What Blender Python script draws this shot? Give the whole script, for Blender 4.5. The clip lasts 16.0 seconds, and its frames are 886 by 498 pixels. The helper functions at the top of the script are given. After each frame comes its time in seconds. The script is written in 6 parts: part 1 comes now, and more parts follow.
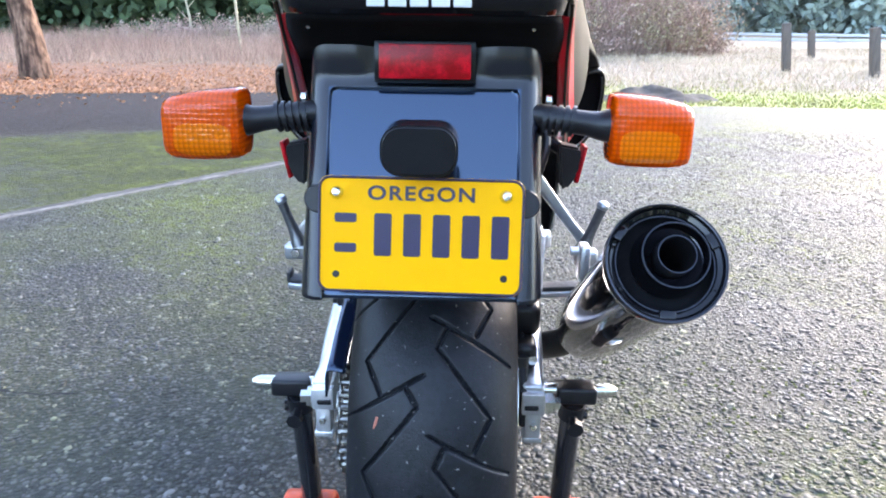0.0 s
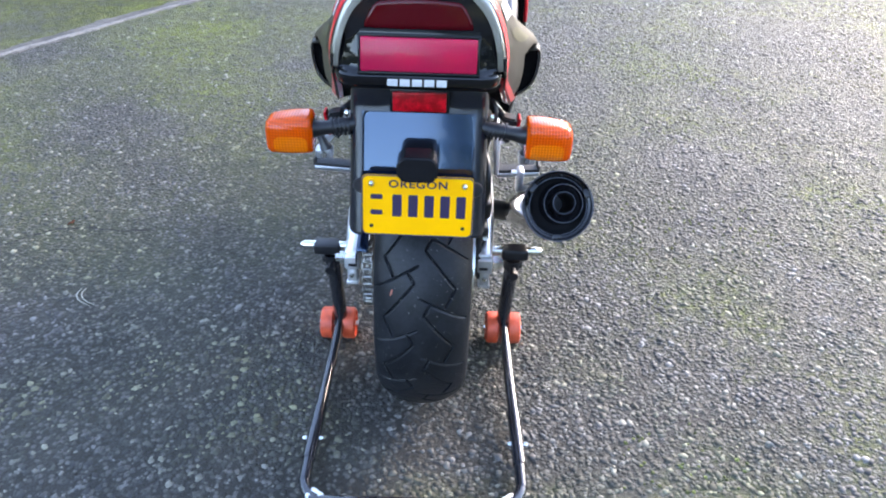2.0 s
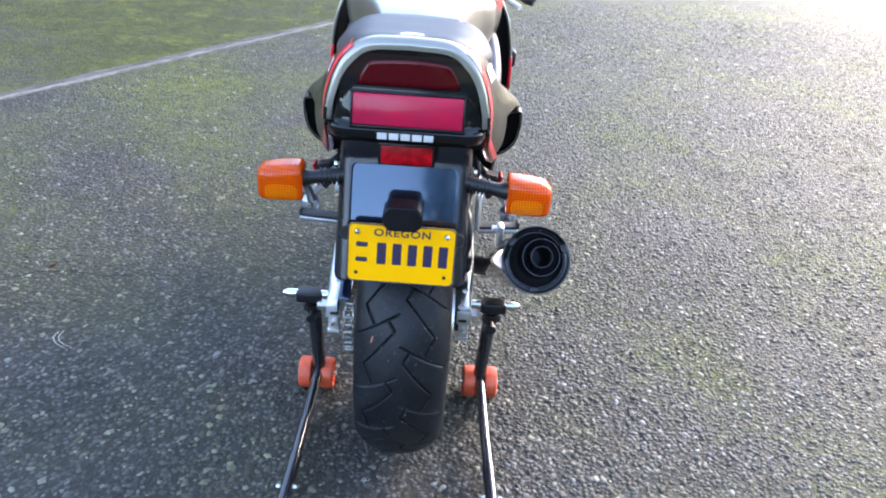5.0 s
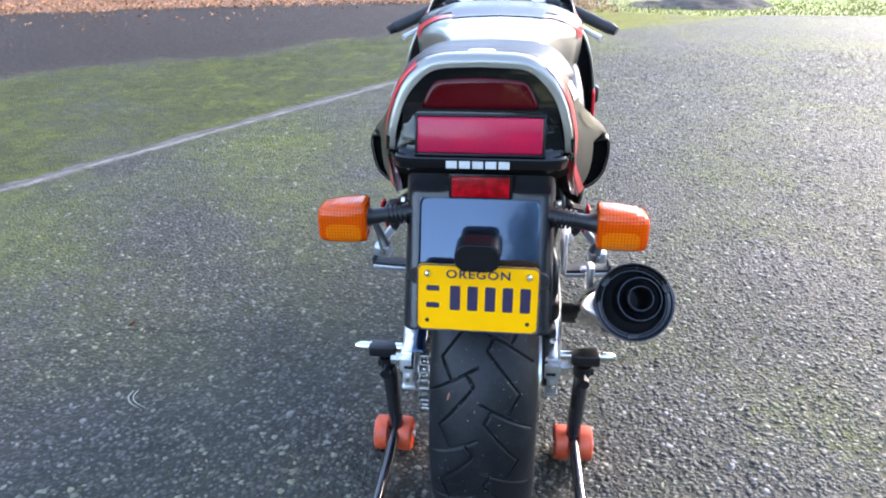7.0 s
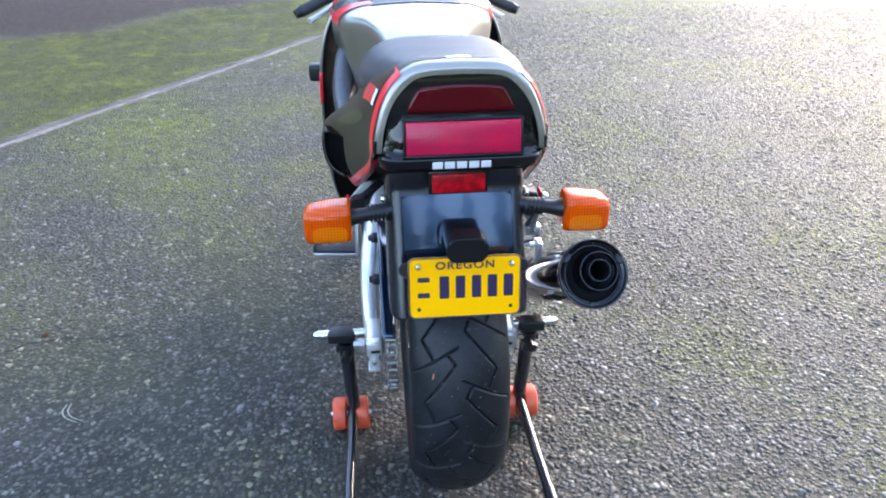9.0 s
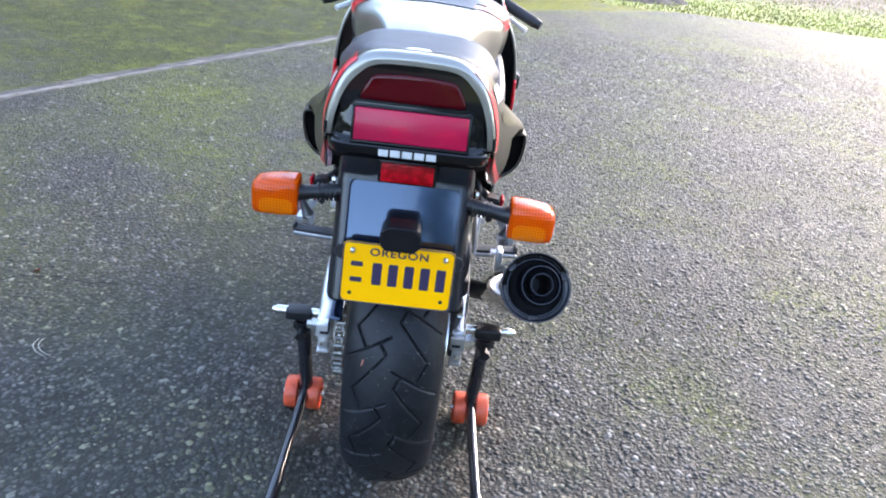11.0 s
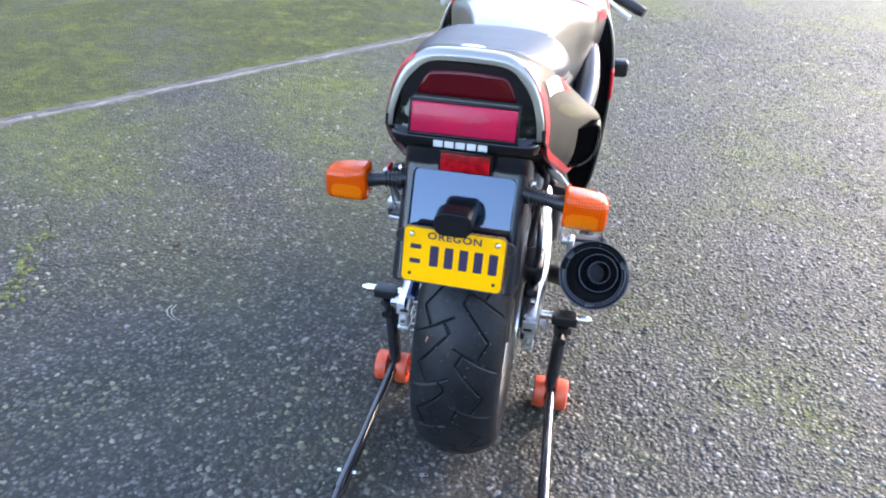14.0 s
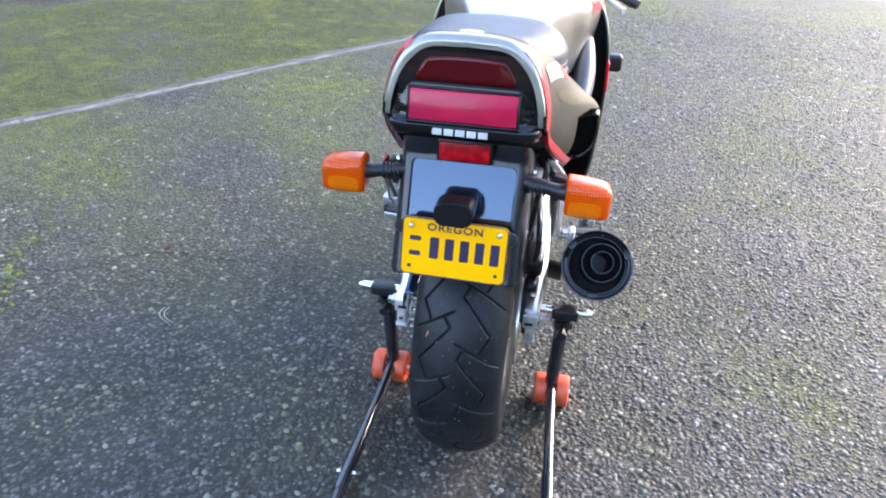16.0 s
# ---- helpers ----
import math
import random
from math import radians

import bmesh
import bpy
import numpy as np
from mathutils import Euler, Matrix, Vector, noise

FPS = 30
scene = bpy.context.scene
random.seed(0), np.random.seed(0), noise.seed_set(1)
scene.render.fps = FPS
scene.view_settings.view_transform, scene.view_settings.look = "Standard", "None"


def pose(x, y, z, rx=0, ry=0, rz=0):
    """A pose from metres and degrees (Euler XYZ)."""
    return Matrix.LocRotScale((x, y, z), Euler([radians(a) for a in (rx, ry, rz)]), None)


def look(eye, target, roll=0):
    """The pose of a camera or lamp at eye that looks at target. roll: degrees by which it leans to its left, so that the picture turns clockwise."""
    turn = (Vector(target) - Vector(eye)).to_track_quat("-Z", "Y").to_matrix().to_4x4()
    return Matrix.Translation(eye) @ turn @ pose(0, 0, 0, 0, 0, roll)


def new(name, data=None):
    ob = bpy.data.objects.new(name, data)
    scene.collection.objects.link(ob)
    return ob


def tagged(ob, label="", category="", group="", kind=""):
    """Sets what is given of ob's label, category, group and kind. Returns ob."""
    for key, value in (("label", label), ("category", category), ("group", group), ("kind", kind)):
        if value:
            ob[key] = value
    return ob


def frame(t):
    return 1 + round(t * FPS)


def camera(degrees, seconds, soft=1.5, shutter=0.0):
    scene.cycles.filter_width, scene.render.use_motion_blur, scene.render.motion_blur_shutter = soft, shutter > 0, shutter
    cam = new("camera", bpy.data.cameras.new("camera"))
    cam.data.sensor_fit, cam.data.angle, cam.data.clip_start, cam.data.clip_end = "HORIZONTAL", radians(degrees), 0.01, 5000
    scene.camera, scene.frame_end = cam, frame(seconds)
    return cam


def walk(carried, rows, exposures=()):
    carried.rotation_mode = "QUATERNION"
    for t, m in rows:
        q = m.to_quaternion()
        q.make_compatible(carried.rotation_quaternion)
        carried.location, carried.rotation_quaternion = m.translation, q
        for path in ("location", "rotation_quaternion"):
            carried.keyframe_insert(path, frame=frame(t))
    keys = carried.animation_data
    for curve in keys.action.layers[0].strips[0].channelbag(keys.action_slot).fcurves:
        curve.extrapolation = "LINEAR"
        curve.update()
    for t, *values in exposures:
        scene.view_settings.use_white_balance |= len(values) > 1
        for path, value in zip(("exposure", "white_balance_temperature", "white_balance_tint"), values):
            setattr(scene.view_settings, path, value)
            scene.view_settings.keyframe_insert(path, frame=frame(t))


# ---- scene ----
cam = camera(63.9, 16.0, soft=2.0)
PATH = [
    (0, (0.042, -0.597, 0.847), (-0.022, 1.309, 0.245), 0.7),
    (0.4, (0.044, -0.625, 0.914), (-0.028, 1.274, 0.292), 1.1),
    (0.5, (0.048, -0.632, 0.95), (-0.041, 1.261, 0.311), 0.8),
    (1, (0.037, -0.773, 1.109), (-0.001, 1.025, 0.233), 1.4),
    (1.5, (0.02, -0.908, 1.229), (0.07, 0.78, 0.157), 2.7),
    (2, (0.04, -0.967, 1.27), (0.049, 0.665, 0.114), 2.0),
    (2.5, (0.002, -1.02, 1.314), (0.047, 0.686, 0.27), -1.4),
    (3, (-0.015, -1.028, 1.316), (0.134, 0.724, 0.363), -0.4),
    (3.2, (-0.025, -1.036, 1.32), (0.148, 0.715, 0.37), 1.2),
    (5.3, (0.038, -0.998, 1.257), (0.09, 0.726, 0.245), 4.9),
    (5.5, (0.038, -0.962, 1.241), (0.006, 0.764, 0.232), 2.5),
    (6, (0.019, -0.906, 1.192), (-0.193, 0.869, 0.296), -0.8),
    (6.5, (0.031, -0.898, 1.199), (-0.206, 0.893, 0.341), -1.2),
    (7, (0.046, -0.9, 1.191), (-0.14, 0.886, 0.31), -0.7),
    (7.5, (0.058, -0.902, 1.189), (-0.092, 0.881, 0.294), -0.4),
    (8, (0.059, -0.898, 1.202), (-0.087, 0.873, 0.285), -0.7),
    (8.5, (-0.04, -0.911, 1.25), (-0.144, 0.858, 0.322), 1.5),
    (9, (-0.134, -0.942, 1.269), (0.055, 0.792, 0.29), 0.1),
    (9.2, (-0.149, -0.951, 1.269), (0.1, 0.764, 0.271), 0.3),
    (11.3, (0.08, -0.98, 1.258), (0.087, 0.774, 0.298), 9.8),
    (11.5, (0.115, -0.987, 1.265), (0.038, 0.753, 0.282), 9.3),
    (12, (0.15, -1.022, 1.307), (-0.1, 0.7, 0.32), 3.3),
    (12.5, (0.174, -1.035, 1.3), (-0.142, 0.662, 0.291), 2.5),
    (13, (0.172, -1.026, 1.3), (-0.118, 0.657, 0.258), 2.6),
    (13.5, (0.163, -1.019, 1.301), (-0.148, 0.661, 0.261), 2.4),
    (14, (0.169, -1.021, 1.3), (-0.139, 0.672, 0.28), 2.8),
    (14.5, (0.18, -1.021, 1.299), (-0.12, 0.68, 0.292), 2.4),
    (15, (0.167, -0.992, 1.26), (-0.108, 0.73, 0.281), 1.8),
    (15.5, (0.152, -1.004, 1.259), (-0.123, 0.72, 0.282), 2.0),
    (16, (0.154, -1.012, 1.267), (-0.133, 0.691, 0.259), 2.3),
]
walk(cam, [(t, look(eye, target, roll)) for t, eye, target, roll in PATH], [(0, 3.26, 7200, 18), (1.2, 3.15, 7150, 18), (2.5, 3.14, 7200, 18), (5.5, 3.04, 7240, 18), (9, 3.04, 7240, 18), (12.5, 2.97, 7340, 20), (13.5, 3.21, 7340, 20), (15.3, 3.21, 7340, 20), (16, 3.18, 7340, 20)])

# ---- world, sun, exposure ----
SUN_AZ, SUN_EL = 43.0, 22.0          # degrees right of straight ahead (+y), above the horizon
world = bpy.data.worlds.new("sky")
scene.world = world
world.use_nodes = True
wn = world.node_tree
sky = wn.nodes.new("ShaderNodeTexSky")
sky.sky_type = 'NISHITA'
sky.sun_disc = False
sky.sun_elevation = radians(SUN_EL)
sky.sun_rotation = radians(SUN_AZ)
sky.air_density, sky.dust_density, sky.ozone_density = 1.0, 0.7, 2.0
wn.nodes["Background"].inputs["Strength"].default_value = 0.178
wn.links.new(sky.outputs[0], wn.nodes["Background"].inputs["Color"])
sun = new("sun", bpy.data.lights.new("sun", 'SUN'))
sun.data.energy, sun.data.angle, sun.data.color = 0.57, radians(22), (1.0, 0.955, 0.885)
_d = Vector((math.sin(radians(SUN_AZ)) * math.cos(radians(SUN_EL)), math.cos(radians(SUN_AZ)) * math.cos(radians(SUN_EL)), math.sin(radians(SUN_EL))))
sun.matrix_world = look(_d * 50, (0, 0, 0))


# ---- materials ----
def mat(name, color, rough=0.5, metal=0.0, coat=0.0, var=0.12, scale=40.0, bump=0.0, bump_scale=200.0, spec=0.5, island=False, skew=None, rough_var=0.1, trans=0.0, second=None, second_scale=6.0, stretch=None):
    """Principled material with variation at two scales, relief and uneven gloss."""
    m = bpy.data.materials.new(name)
    m.use_nodes = True
    nt = m.node_tree
    b = nt.nodes["Principled BSDF"]
    tc = nt.nodes.new("ShaderNodeTexCoord")
    src = tc.outputs["Object"]
    if stretch:
        mp = nt.nodes.new("ShaderNodeMapping")
        mp.inputs["Scale"].default_value = stretch
        nt.links.new(src, mp.inputs["Vector"])
        src = mp.outputs[0]

    def noise_at(s, detail=4):
        n = nt.nodes.new("ShaderNodeTexNoise")
        n.inputs["Scale"].default_value = s
        n.inputs["Detail"].default_value = detail
        nt.links.new(src, n.inputs["Vector"])
        return n.outputs["Fac"]
    n1, n2 = noise_at(scale), noise_at(second_scale, 6)
    ramp = nt.nodes.new("ShaderNodeMapRange")
    ramp.inputs["From Min"].default_value, ramp.inputs["From Max"].default_value = 0.25, 0.75
    ramp.inputs["To Min"].default_value, ramp.inputs["To Max"].default_value = 1 - var, 1 + var
    nt.links.new(n1, ramp.inputs["Value"])
    mul = nt.nodes.new("ShaderNodeVectorMath")
    mul.operation = 'SCALE'
    if second:
        mix = nt.nodes.new("ShaderNodeMix")
        mix.data_type = 'RGBA'
        mix.inputs["A"].default_value, mix.inputs["B"].default_value = (*color, 1), (*second, 1)
        mr = nt.nodes.new("ShaderNodeMapRange")
        mr.inputs["From Min"].default_value, mr.inputs["From Max"].default_value = 0.42, 0.62
        nt.links.new(n2, mr.inputs["Value"])
        nt.links.new(mr.outputs[0], mix.inputs["Factor"])
        nt.links.new(mix.outputs["Result"], mul.inputs[0])
    else:
        mul.inputs[0].default_value = color
    last = ramp.outputs[0]
    if island:
        g = nt.nodes.new("ShaderNodeNewGeometry")
        ir = nt.nodes.new("ShaderNodeMapRange")
        lo, hi, power = skew or (0.55, 1.45, 1.0)
        ir.inputs["To Min"].default_value, ir.inputs["To Max"].default_value = lo, hi
        pw = nt.nodes.new("ShaderNodeMath")
        pw.operation = 'POWER'
        pw.inputs[1].default_value = power
        nt.links.new(g.outputs["Random Per Island"], pw.inputs[0])
        nt.links.new(pw.outputs[0], ir.inputs["Value"])
        mm = nt.nodes.new("ShaderNodeMath")
        mm.operation = 'MULTIPLY'
        nt.links.new(last, mm.inputs[0])
        nt.links.new(ir.outputs[0], mm.inputs[1])
        last = mm.outputs[0]
    nt.links.new(last, mul.inputs["Scale"])
    nt.links.new(mul.outputs[0], b.inputs["Base Color"])
    rr = nt.nodes.new("ShaderNodeMapRange")
    rr.inputs["To Min"].default_value, rr.inputs["To Max"].default_value = max(0.02, rough - rough_var), min(1, rough + rough_var)
    nt.links.new(n2, rr.inputs["Value"])
    nt.links.new(rr.outputs[0], b.inputs["Roughness"])
    b.inputs["Metallic"].default_value = metal
    b.inputs["Coat Weight"].default_value = coat
    b.inputs["Coat Roughness"].default_value = 0.04
    b.inputs["Specular IOR Level"].default_value = spec
    b.inputs["Transmission Weight"].default_value = trans
    if bump:
        bn = nt.nodes.new("ShaderNodeBump")
        bn.inputs["Strength"].default_value = bump
        bn.inputs["Distance"].default_value = 0.002
        nt.links.new(noise_at(bump_scale), bn.inputs["Height"])
        nt.links.new(bn.outputs[0], b.inputs["Normal"])
    return m


def lens_mat(name, color, pitch, rough=0.08, trans=0.5, lines=False, relief=0.5, coat=0.6, joint=1.0, spec=0.5):
    """Coloured plastic lens with a moulded prism grid."""
    m = bpy.data.materials.new(name)
    m.use_nodes = True
    nt = m.node_tree
    b = nt.nodes["Principled BSDF"]
    b.inputs["Base Color"].default_value = (*color, 1)
    b.inputs["Roughness"].default_value = rough
    b.inputs["Transmission Weight"].default_value = trans
    b.inputs["IOR"].default_value = 1.45
    b.inputs["Coat Weight"].default_value = coat
    b.inputs["Coat Roughness"].default_value = 0.03
    tc = nt.nodes.new("ShaderNodeTexCoord")
    heights = []
    for axis in (["X"] if lines else ["X", "Z"]):
        w = nt.nodes.new("ShaderNodeTexWave")
        w.bands_direction = axis
        w.inputs["Scale"].default_value = 0.314 / pitch
        nt.links.new(tc.outputs["Object"], w.inputs["Vector"])
        heights.append(w.outputs["Fac"])
    h = heights[0]
    if len(heights) > 1:
        a = nt.nodes.new("ShaderNodeMath")
        nt.links.new(heights[0], a.inputs[0])
        nt.links.new(heights[1], a.inputs[1])
        h = a.outputs[0]
    b.inputs["Specular IOR Level"].default_value = spec
    if joint < 1.0:
        # shade in the creases between the prisms is put into the colour
        p = nt.nodes.new("ShaderNodeMath")
        p.operation = 'MULTIPLY'
        nt.links.new(heights[0], p.inputs[0])
        nt.links.new(heights[-1], p.inputs[1])
        r = nt.nodes.new("ShaderNodeMapRange")
        r.inputs["From Max"].default_value = 0.30
        r.inputs["To Min"].default_value = joint
        nt.links.new(p.outputs[0], r.inputs["Value"])
        v = nt.nodes.new("ShaderNodeVectorMath")
        v.operation = 'SCALE'
        v.inputs[0].default_value = color
        nt.links.new(r.outputs[0], v.inputs["Scale"])
        nt.links.new(v.outputs[0], b.inputs["Base Color"])
    bn = nt.nodes.new("ShaderNodeBump")
    bn.inputs["Strength"].default_value = relief
    bn.inputs["Distance"].default_value = pitch * 0.3
    nt.links.new(h, bn.inputs["Height"])
    nt.links.new(bn.outputs[0], b.inputs["Normal"])
    return m


SILVER = mat("silver_paint", (0.335, 0.318, 0.282), 0.38, 0.9, coat=0.45, var=0.05, scale=900, rough_var=0.05)
GUNMETAL = mat("gunmetal_paint", (0.048, 0.043, 0.032), 0.44, 0.8, coat=0.2, var=0.06, scale=900, rough_var=0.05)
RED = mat("red_paint", (0.80, 0.012, 0.025), 0.34, 0.0, coat=0.5, var=0.04, scale=60)
GLOSS = mat("gloss_black_plastic", (0.005, 0.005, 0.006), 0.06, 0.0, spec=0.35, coat=0.1, var=0.2, scale=30, rough_var=0.03)
# blue base and specular tint put the mirrored sky's blue into the plastic
FENDER = mat("sky_tinted_black_plastic", (0.005, 0.009, 0.020), 0.09, 0.0, spec=0.85, coat=0.6, var=0.2, scale=50, bump=0.015, bump_scale=900, rough_var=0.05)
FENDER.node_tree.nodes["Principled BSDF"].inputs["Specular Tint"].default_value = (0.38, 0.64, 1.0, 1)
FENDER_EDGE = mat("fender_rim_plastic", (0.006, 0.008, 0.013), 0.24, 0.0, spec=0.5, var=0.2, scale=50, bump=0.03, bump_scale=700, rough_var=0.08)
HOUSING = mat("housing_black_plastic", (0.008, 0.008, 0.009), 0.22, 0.0, var=0.2, scale=40, spec=0.25, rough_var=0.06)
SATIN = mat("satin_black", (0.010, 0.010, 0.012), 0.38, 0.0, spec=0.4, var=0.25, scale=60, bump=0.08, bump_scale=500)
ENAMEL = mat("black_enamel_tube", (0.012, 0.012, 0.015), 0.13, 0.0, coat=0.9, var=0.2, scale=50, bump=0.06, bump_scale=90)
BLACK_CHROME = mat("black_chrome", (0.018, 0.018, 0.023), 0.07, 0.7, coat=0.4, var=0.15, scale=20, rough_var=0.05)
DARK_STEEL = mat("dark_pipe_steel", (0.02, 0.02, 0.022), 0.35, 0.6, var=0.2, scale=80)
RUBBER = mat("tyre_rubber", (0.006, 0.007, 0.009), 0.42, 0.0, spec=0.27, var=0.4, scale=160, bump=0.25, bump_scale=500, second=(0.013, 0.014, 0.017), second_scale=14, rough_var=0.14)
RECESS_SHEEN = mat("olive_sheen", (0.075, 0.069, 0.032), 0.45, 0.4, coat=0.15, var=0.05, scale=300)
LINING = mat("matt_lining", (0.010, 0.010, 0.011), 0.9, 0.0, var=0.2, scale=60, spec=0.05)


def speckle(m, color, scale, lo, hi):
    """Scattered pale flecks of grit over a material."""
    nt = m.node_tree
    b = nt.nodes["Principled BSDF"]
    old = b.inputs["Base Color"].links[0].from_socket
    tc, n, r, x = (nt.nodes.new(k) for k in ("ShaderNodeTexCoord", "ShaderNodeTexNoise", "ShaderNodeMapRange", "ShaderNodeMix"))
    n.inputs["Scale"].default_value, n.inputs["Detail"].default_value = scale, 1.0
    r.inputs["From Min"].default_value, r.inputs["From Max"].default_value = lo, hi
    x.data_type = 'RGBA'
    x.inputs["B"].default_value = (*color, 1)
    nt.links.new(tc.outputs["Object"], n.inputs["Vector"])
    nt.links.new(n.outputs["Fac"], r.inputs["Value"])
    nt.links.new(r.outputs[0], x.inputs["Factor"])
    nt.links.new(old, x.inputs["A"])
    nt.links.new(x.outputs["Result"], b.inputs["Base Color"])


speckle(RUBBER, (0.16, 0.16, 0.155), 190, 0.735, 0.77)
GRIP = mat("grip_rubber", (0.02, 0.02, 0.022), 0.6, 0.0, var=0.2, scale=150, bump=0.3, bump_scale=800)
VINYL = mat("seat_vinyl", (0.038, 0.043, 0.058), 0.36, 0.0, var=0.15, scale=60, bump=0.25, bump_scale=1400)
ALU = mat("brushed_aluminium", (0.90, 0.905, 0.92), 0.32, 0.82, var=0.06, scale=200, bump=0.05, bump_scale=400, stretch=(1, 0.15, 1))
FRAME_ALU = mat("frame_aluminium", (0.13, 0.13, 0.14), 0.45, 0.8, var=0.1, scale=120)
STEEL = mat("zinc_steel", (0.72, 0.71, 0.66), 0.25, 1.0, var=0.1, scale=200, rough_var=0.1)
WHEEL = mat("wheel_paint", (0.14, 0.13, 0.115), 0.3, 0.5, coat=0.5, var=0.06, scale=80)
YELLOW = mat("plate_yellow", (0.98, 0.44, 0.0), 0.45, 0.0, spec=0.12, var=0.04, scale=30, bump=0.03, bump_scale=120)
INK = mat("plate_ink", (0.020, 0.011, 0.045), 0.4, 0.0, var=0.1, scale=80)
BADGE = mat("badge_silver", (0.75, 0.75, 0.74), 0.25, 0.3, var=0.05, scale=90)
ORANGE = mat("orange_polyurethane", (0.75, 0.10, 0.035), 0.42, 0.0, var=0.1, scale=60, second=(0.55, 0.07, 0.03), second_scale=25, bump=0.1, bump_scale=200)
PEG = mat("grey_peg_alloy", (0.16, 0.165, 0.175), 0.34, 0.85, var=0.15, scale=150, bump=0.05, bump_scale=300)
RIM_GLINT = mat("rim_glint", (0.062, 0.065, 0.075), 0.30, 0.9, var=0.2, scale=200)
CHAIN = mat("chain_steel", (0.30, 0.29, 0.27), 0.35, 0.95, var=0.3, scale=150)
WHITE = mat("white_plastic", (0.75, 0.75, 0.73), 0.5, 0.0, var=0.06, scale=50)
REFLECTOR = mat("reflector_bowl", (0.8, 0.78, 0.72), 0.2, 0.9, var=0.03, scale=50)
GLASS_DARK = mat("smoked_screen", (0.02, 0.022, 0.03), 0.06, 0.0, coat=1.0, var=0.05, scale=10)
AMBER = lens_mat("amber_lens", (1.0, 0.105, 0.0), 0.0048, trans=0.35, relief=0.22, coat=0.08, joint=0.76, spec=0.3)
# yellower than the lens: carries the inner glow in its base colour
AMBER_GLOW = lens_mat("amber_glow", (1.0, 0.20, 0.001), 0.0048, trans=0.25, relief=0.25, coat=0.08, joint=0.72, spec=0.3)
LENS_RED = lens_mat("red_lens", (0.95, 0.012, 0.095), 0.006, rough=0.22, trans=0.6, lines=True, relief=0.03, coat=0.03, spec=0.22)
LENS_GLINT = lens_mat("red_glint", (0.96, 0.014, 0.095), 0.0035, rough=0.22, trans=0.55, lines=True, relief=0.2, coat=0.03, joint=0.92, spec=0.22)
LENS_DARK = lens_mat("dark_red_lens", (0.075, 0.0015, 0.004), 0.02, trans=0.1, lines=True, relief=0.02, coat=0.0)
LENS_DARK.node_tree.nodes["Principled BSDF"].inputs["Specular IOR Level"].default_value = 0.25
REFLEX = mat("reflex_red", (0.30, 0.001, 0.004), 0.32, 0.0, spec=0.25, var=0.35, scale=900, second=(0.62, 0.004, 0.014), second_scale=110)


# ---- mesh helpers ----
def mesh_of(name, verts, faces, smooth=True):
    me = bpy.data.meshes.new(name)
    me.from_pydata([tuple(map(float, v)) for v in verts], [], [tuple(map(int, f)) for f in faces])
    me.update()
    if smooth:
        me.polygons.foreach_set("use_smooth", [True] * len(me.polygons))
    return me


def part(name, data, material, parent=None, label="", place=None, sharp=35):
    """One mesh object under a thing or a part. data: a mesh or a bmesh."""
    if isinstance(data, bmesh.types.BMesh):
        bm = data
        bmesh.ops.recalc_face_normals(bm, faces=bm.faces)
        data = bpy.data.meshes.new(name)
        bm.to_mesh(data)
        bm.free()
        data.polygons.foreach_set("use_smooth", [True] * len(data.polygons))
    if sharp:
        data.set_sharp_from_angle(angle=radians(sharp))
    if not data.materials:
        data.materials.append(material)
    ob = new(name, data)
    if place is not None:
        ob.matrix_basis = place
    if parent is not None:
        ob.parent = parent
        ob.matrix_parent_inverse = parent.matrix_basis.inverted() if parent.parent is None else (parent.parent.matrix_basis @ parent.matrix_parent_inverse @ parent.matrix_basis).inverted()
    if label:
        ob["label"] = label
    return ob


def thing(name, label, category, group="", at=(0, 0, 0)):
    ob = new(name)
    ob.empty_display_size = 0.05
    ob.location = at
    ob.matrix_basis = Matrix.Translation(at)
    return tagged(ob, label, category, group)


def smooth_line(pts, n):
    """Catmull-Rom through the points along axis 0, n samples."""
    p = np.asarray(pts, float)
    p = np.concatenate([2 * p[:1] - p[1:2], p, 2 * p[-1:] - p[-2:-1]])
    k = len(p) - 3
    out = []
    for t in np.linspace(0, k, n):
        i = min(int(t), k - 1)
        f = t - i
        a, b, c, d = p[i:i + 4]
        out.append(0.5 * (2 * b + (c - a) * f + (2 * a - 5 * b + 4 * c - d) * f * f + (3 * b - a - 3 * c + d) * f ** 3))
    return np.array(out)


def loft(ctrl, nu, nv):
    """A smooth grid (nu, nv, 3) through sections of control points."""
    g = smooth_line(ctrl, nu)
    return np.swapaxes(smooth_line(np.swapaxes(g, 0, 1), nv), 0, 1)


def grid_mesh(name, g, mirror=False, flip=False, close_v=False):
    if mirror:
        left = g[:, ::-1].copy()
        left[..., 0] *= -1
        g = np.concatenate([left[:, :-1] if abs(g[0, 0, 0]) < 1e-6 else left, g], 1)
    a, b = g.shape[:2]
    verts = g.reshape(-1, 3)
    faces = []
    for i in range(a - 1):
        for j in range(b if close_v else b - 1):
            k = (j + 1) % b
            f = (i * b + j, i * b + k, (i + 1) * b + k, (i + 1) * b + j)
            faces.append(f[::-1] if flip else f)
    return mesh_of(name, verts, faces)


def solid(ob, thick, offset=-1):
    md = ob.modifiers.new("thickness", 'SOLIDIFY')
    md.thickness, md.offset = thick, offset
    return ob


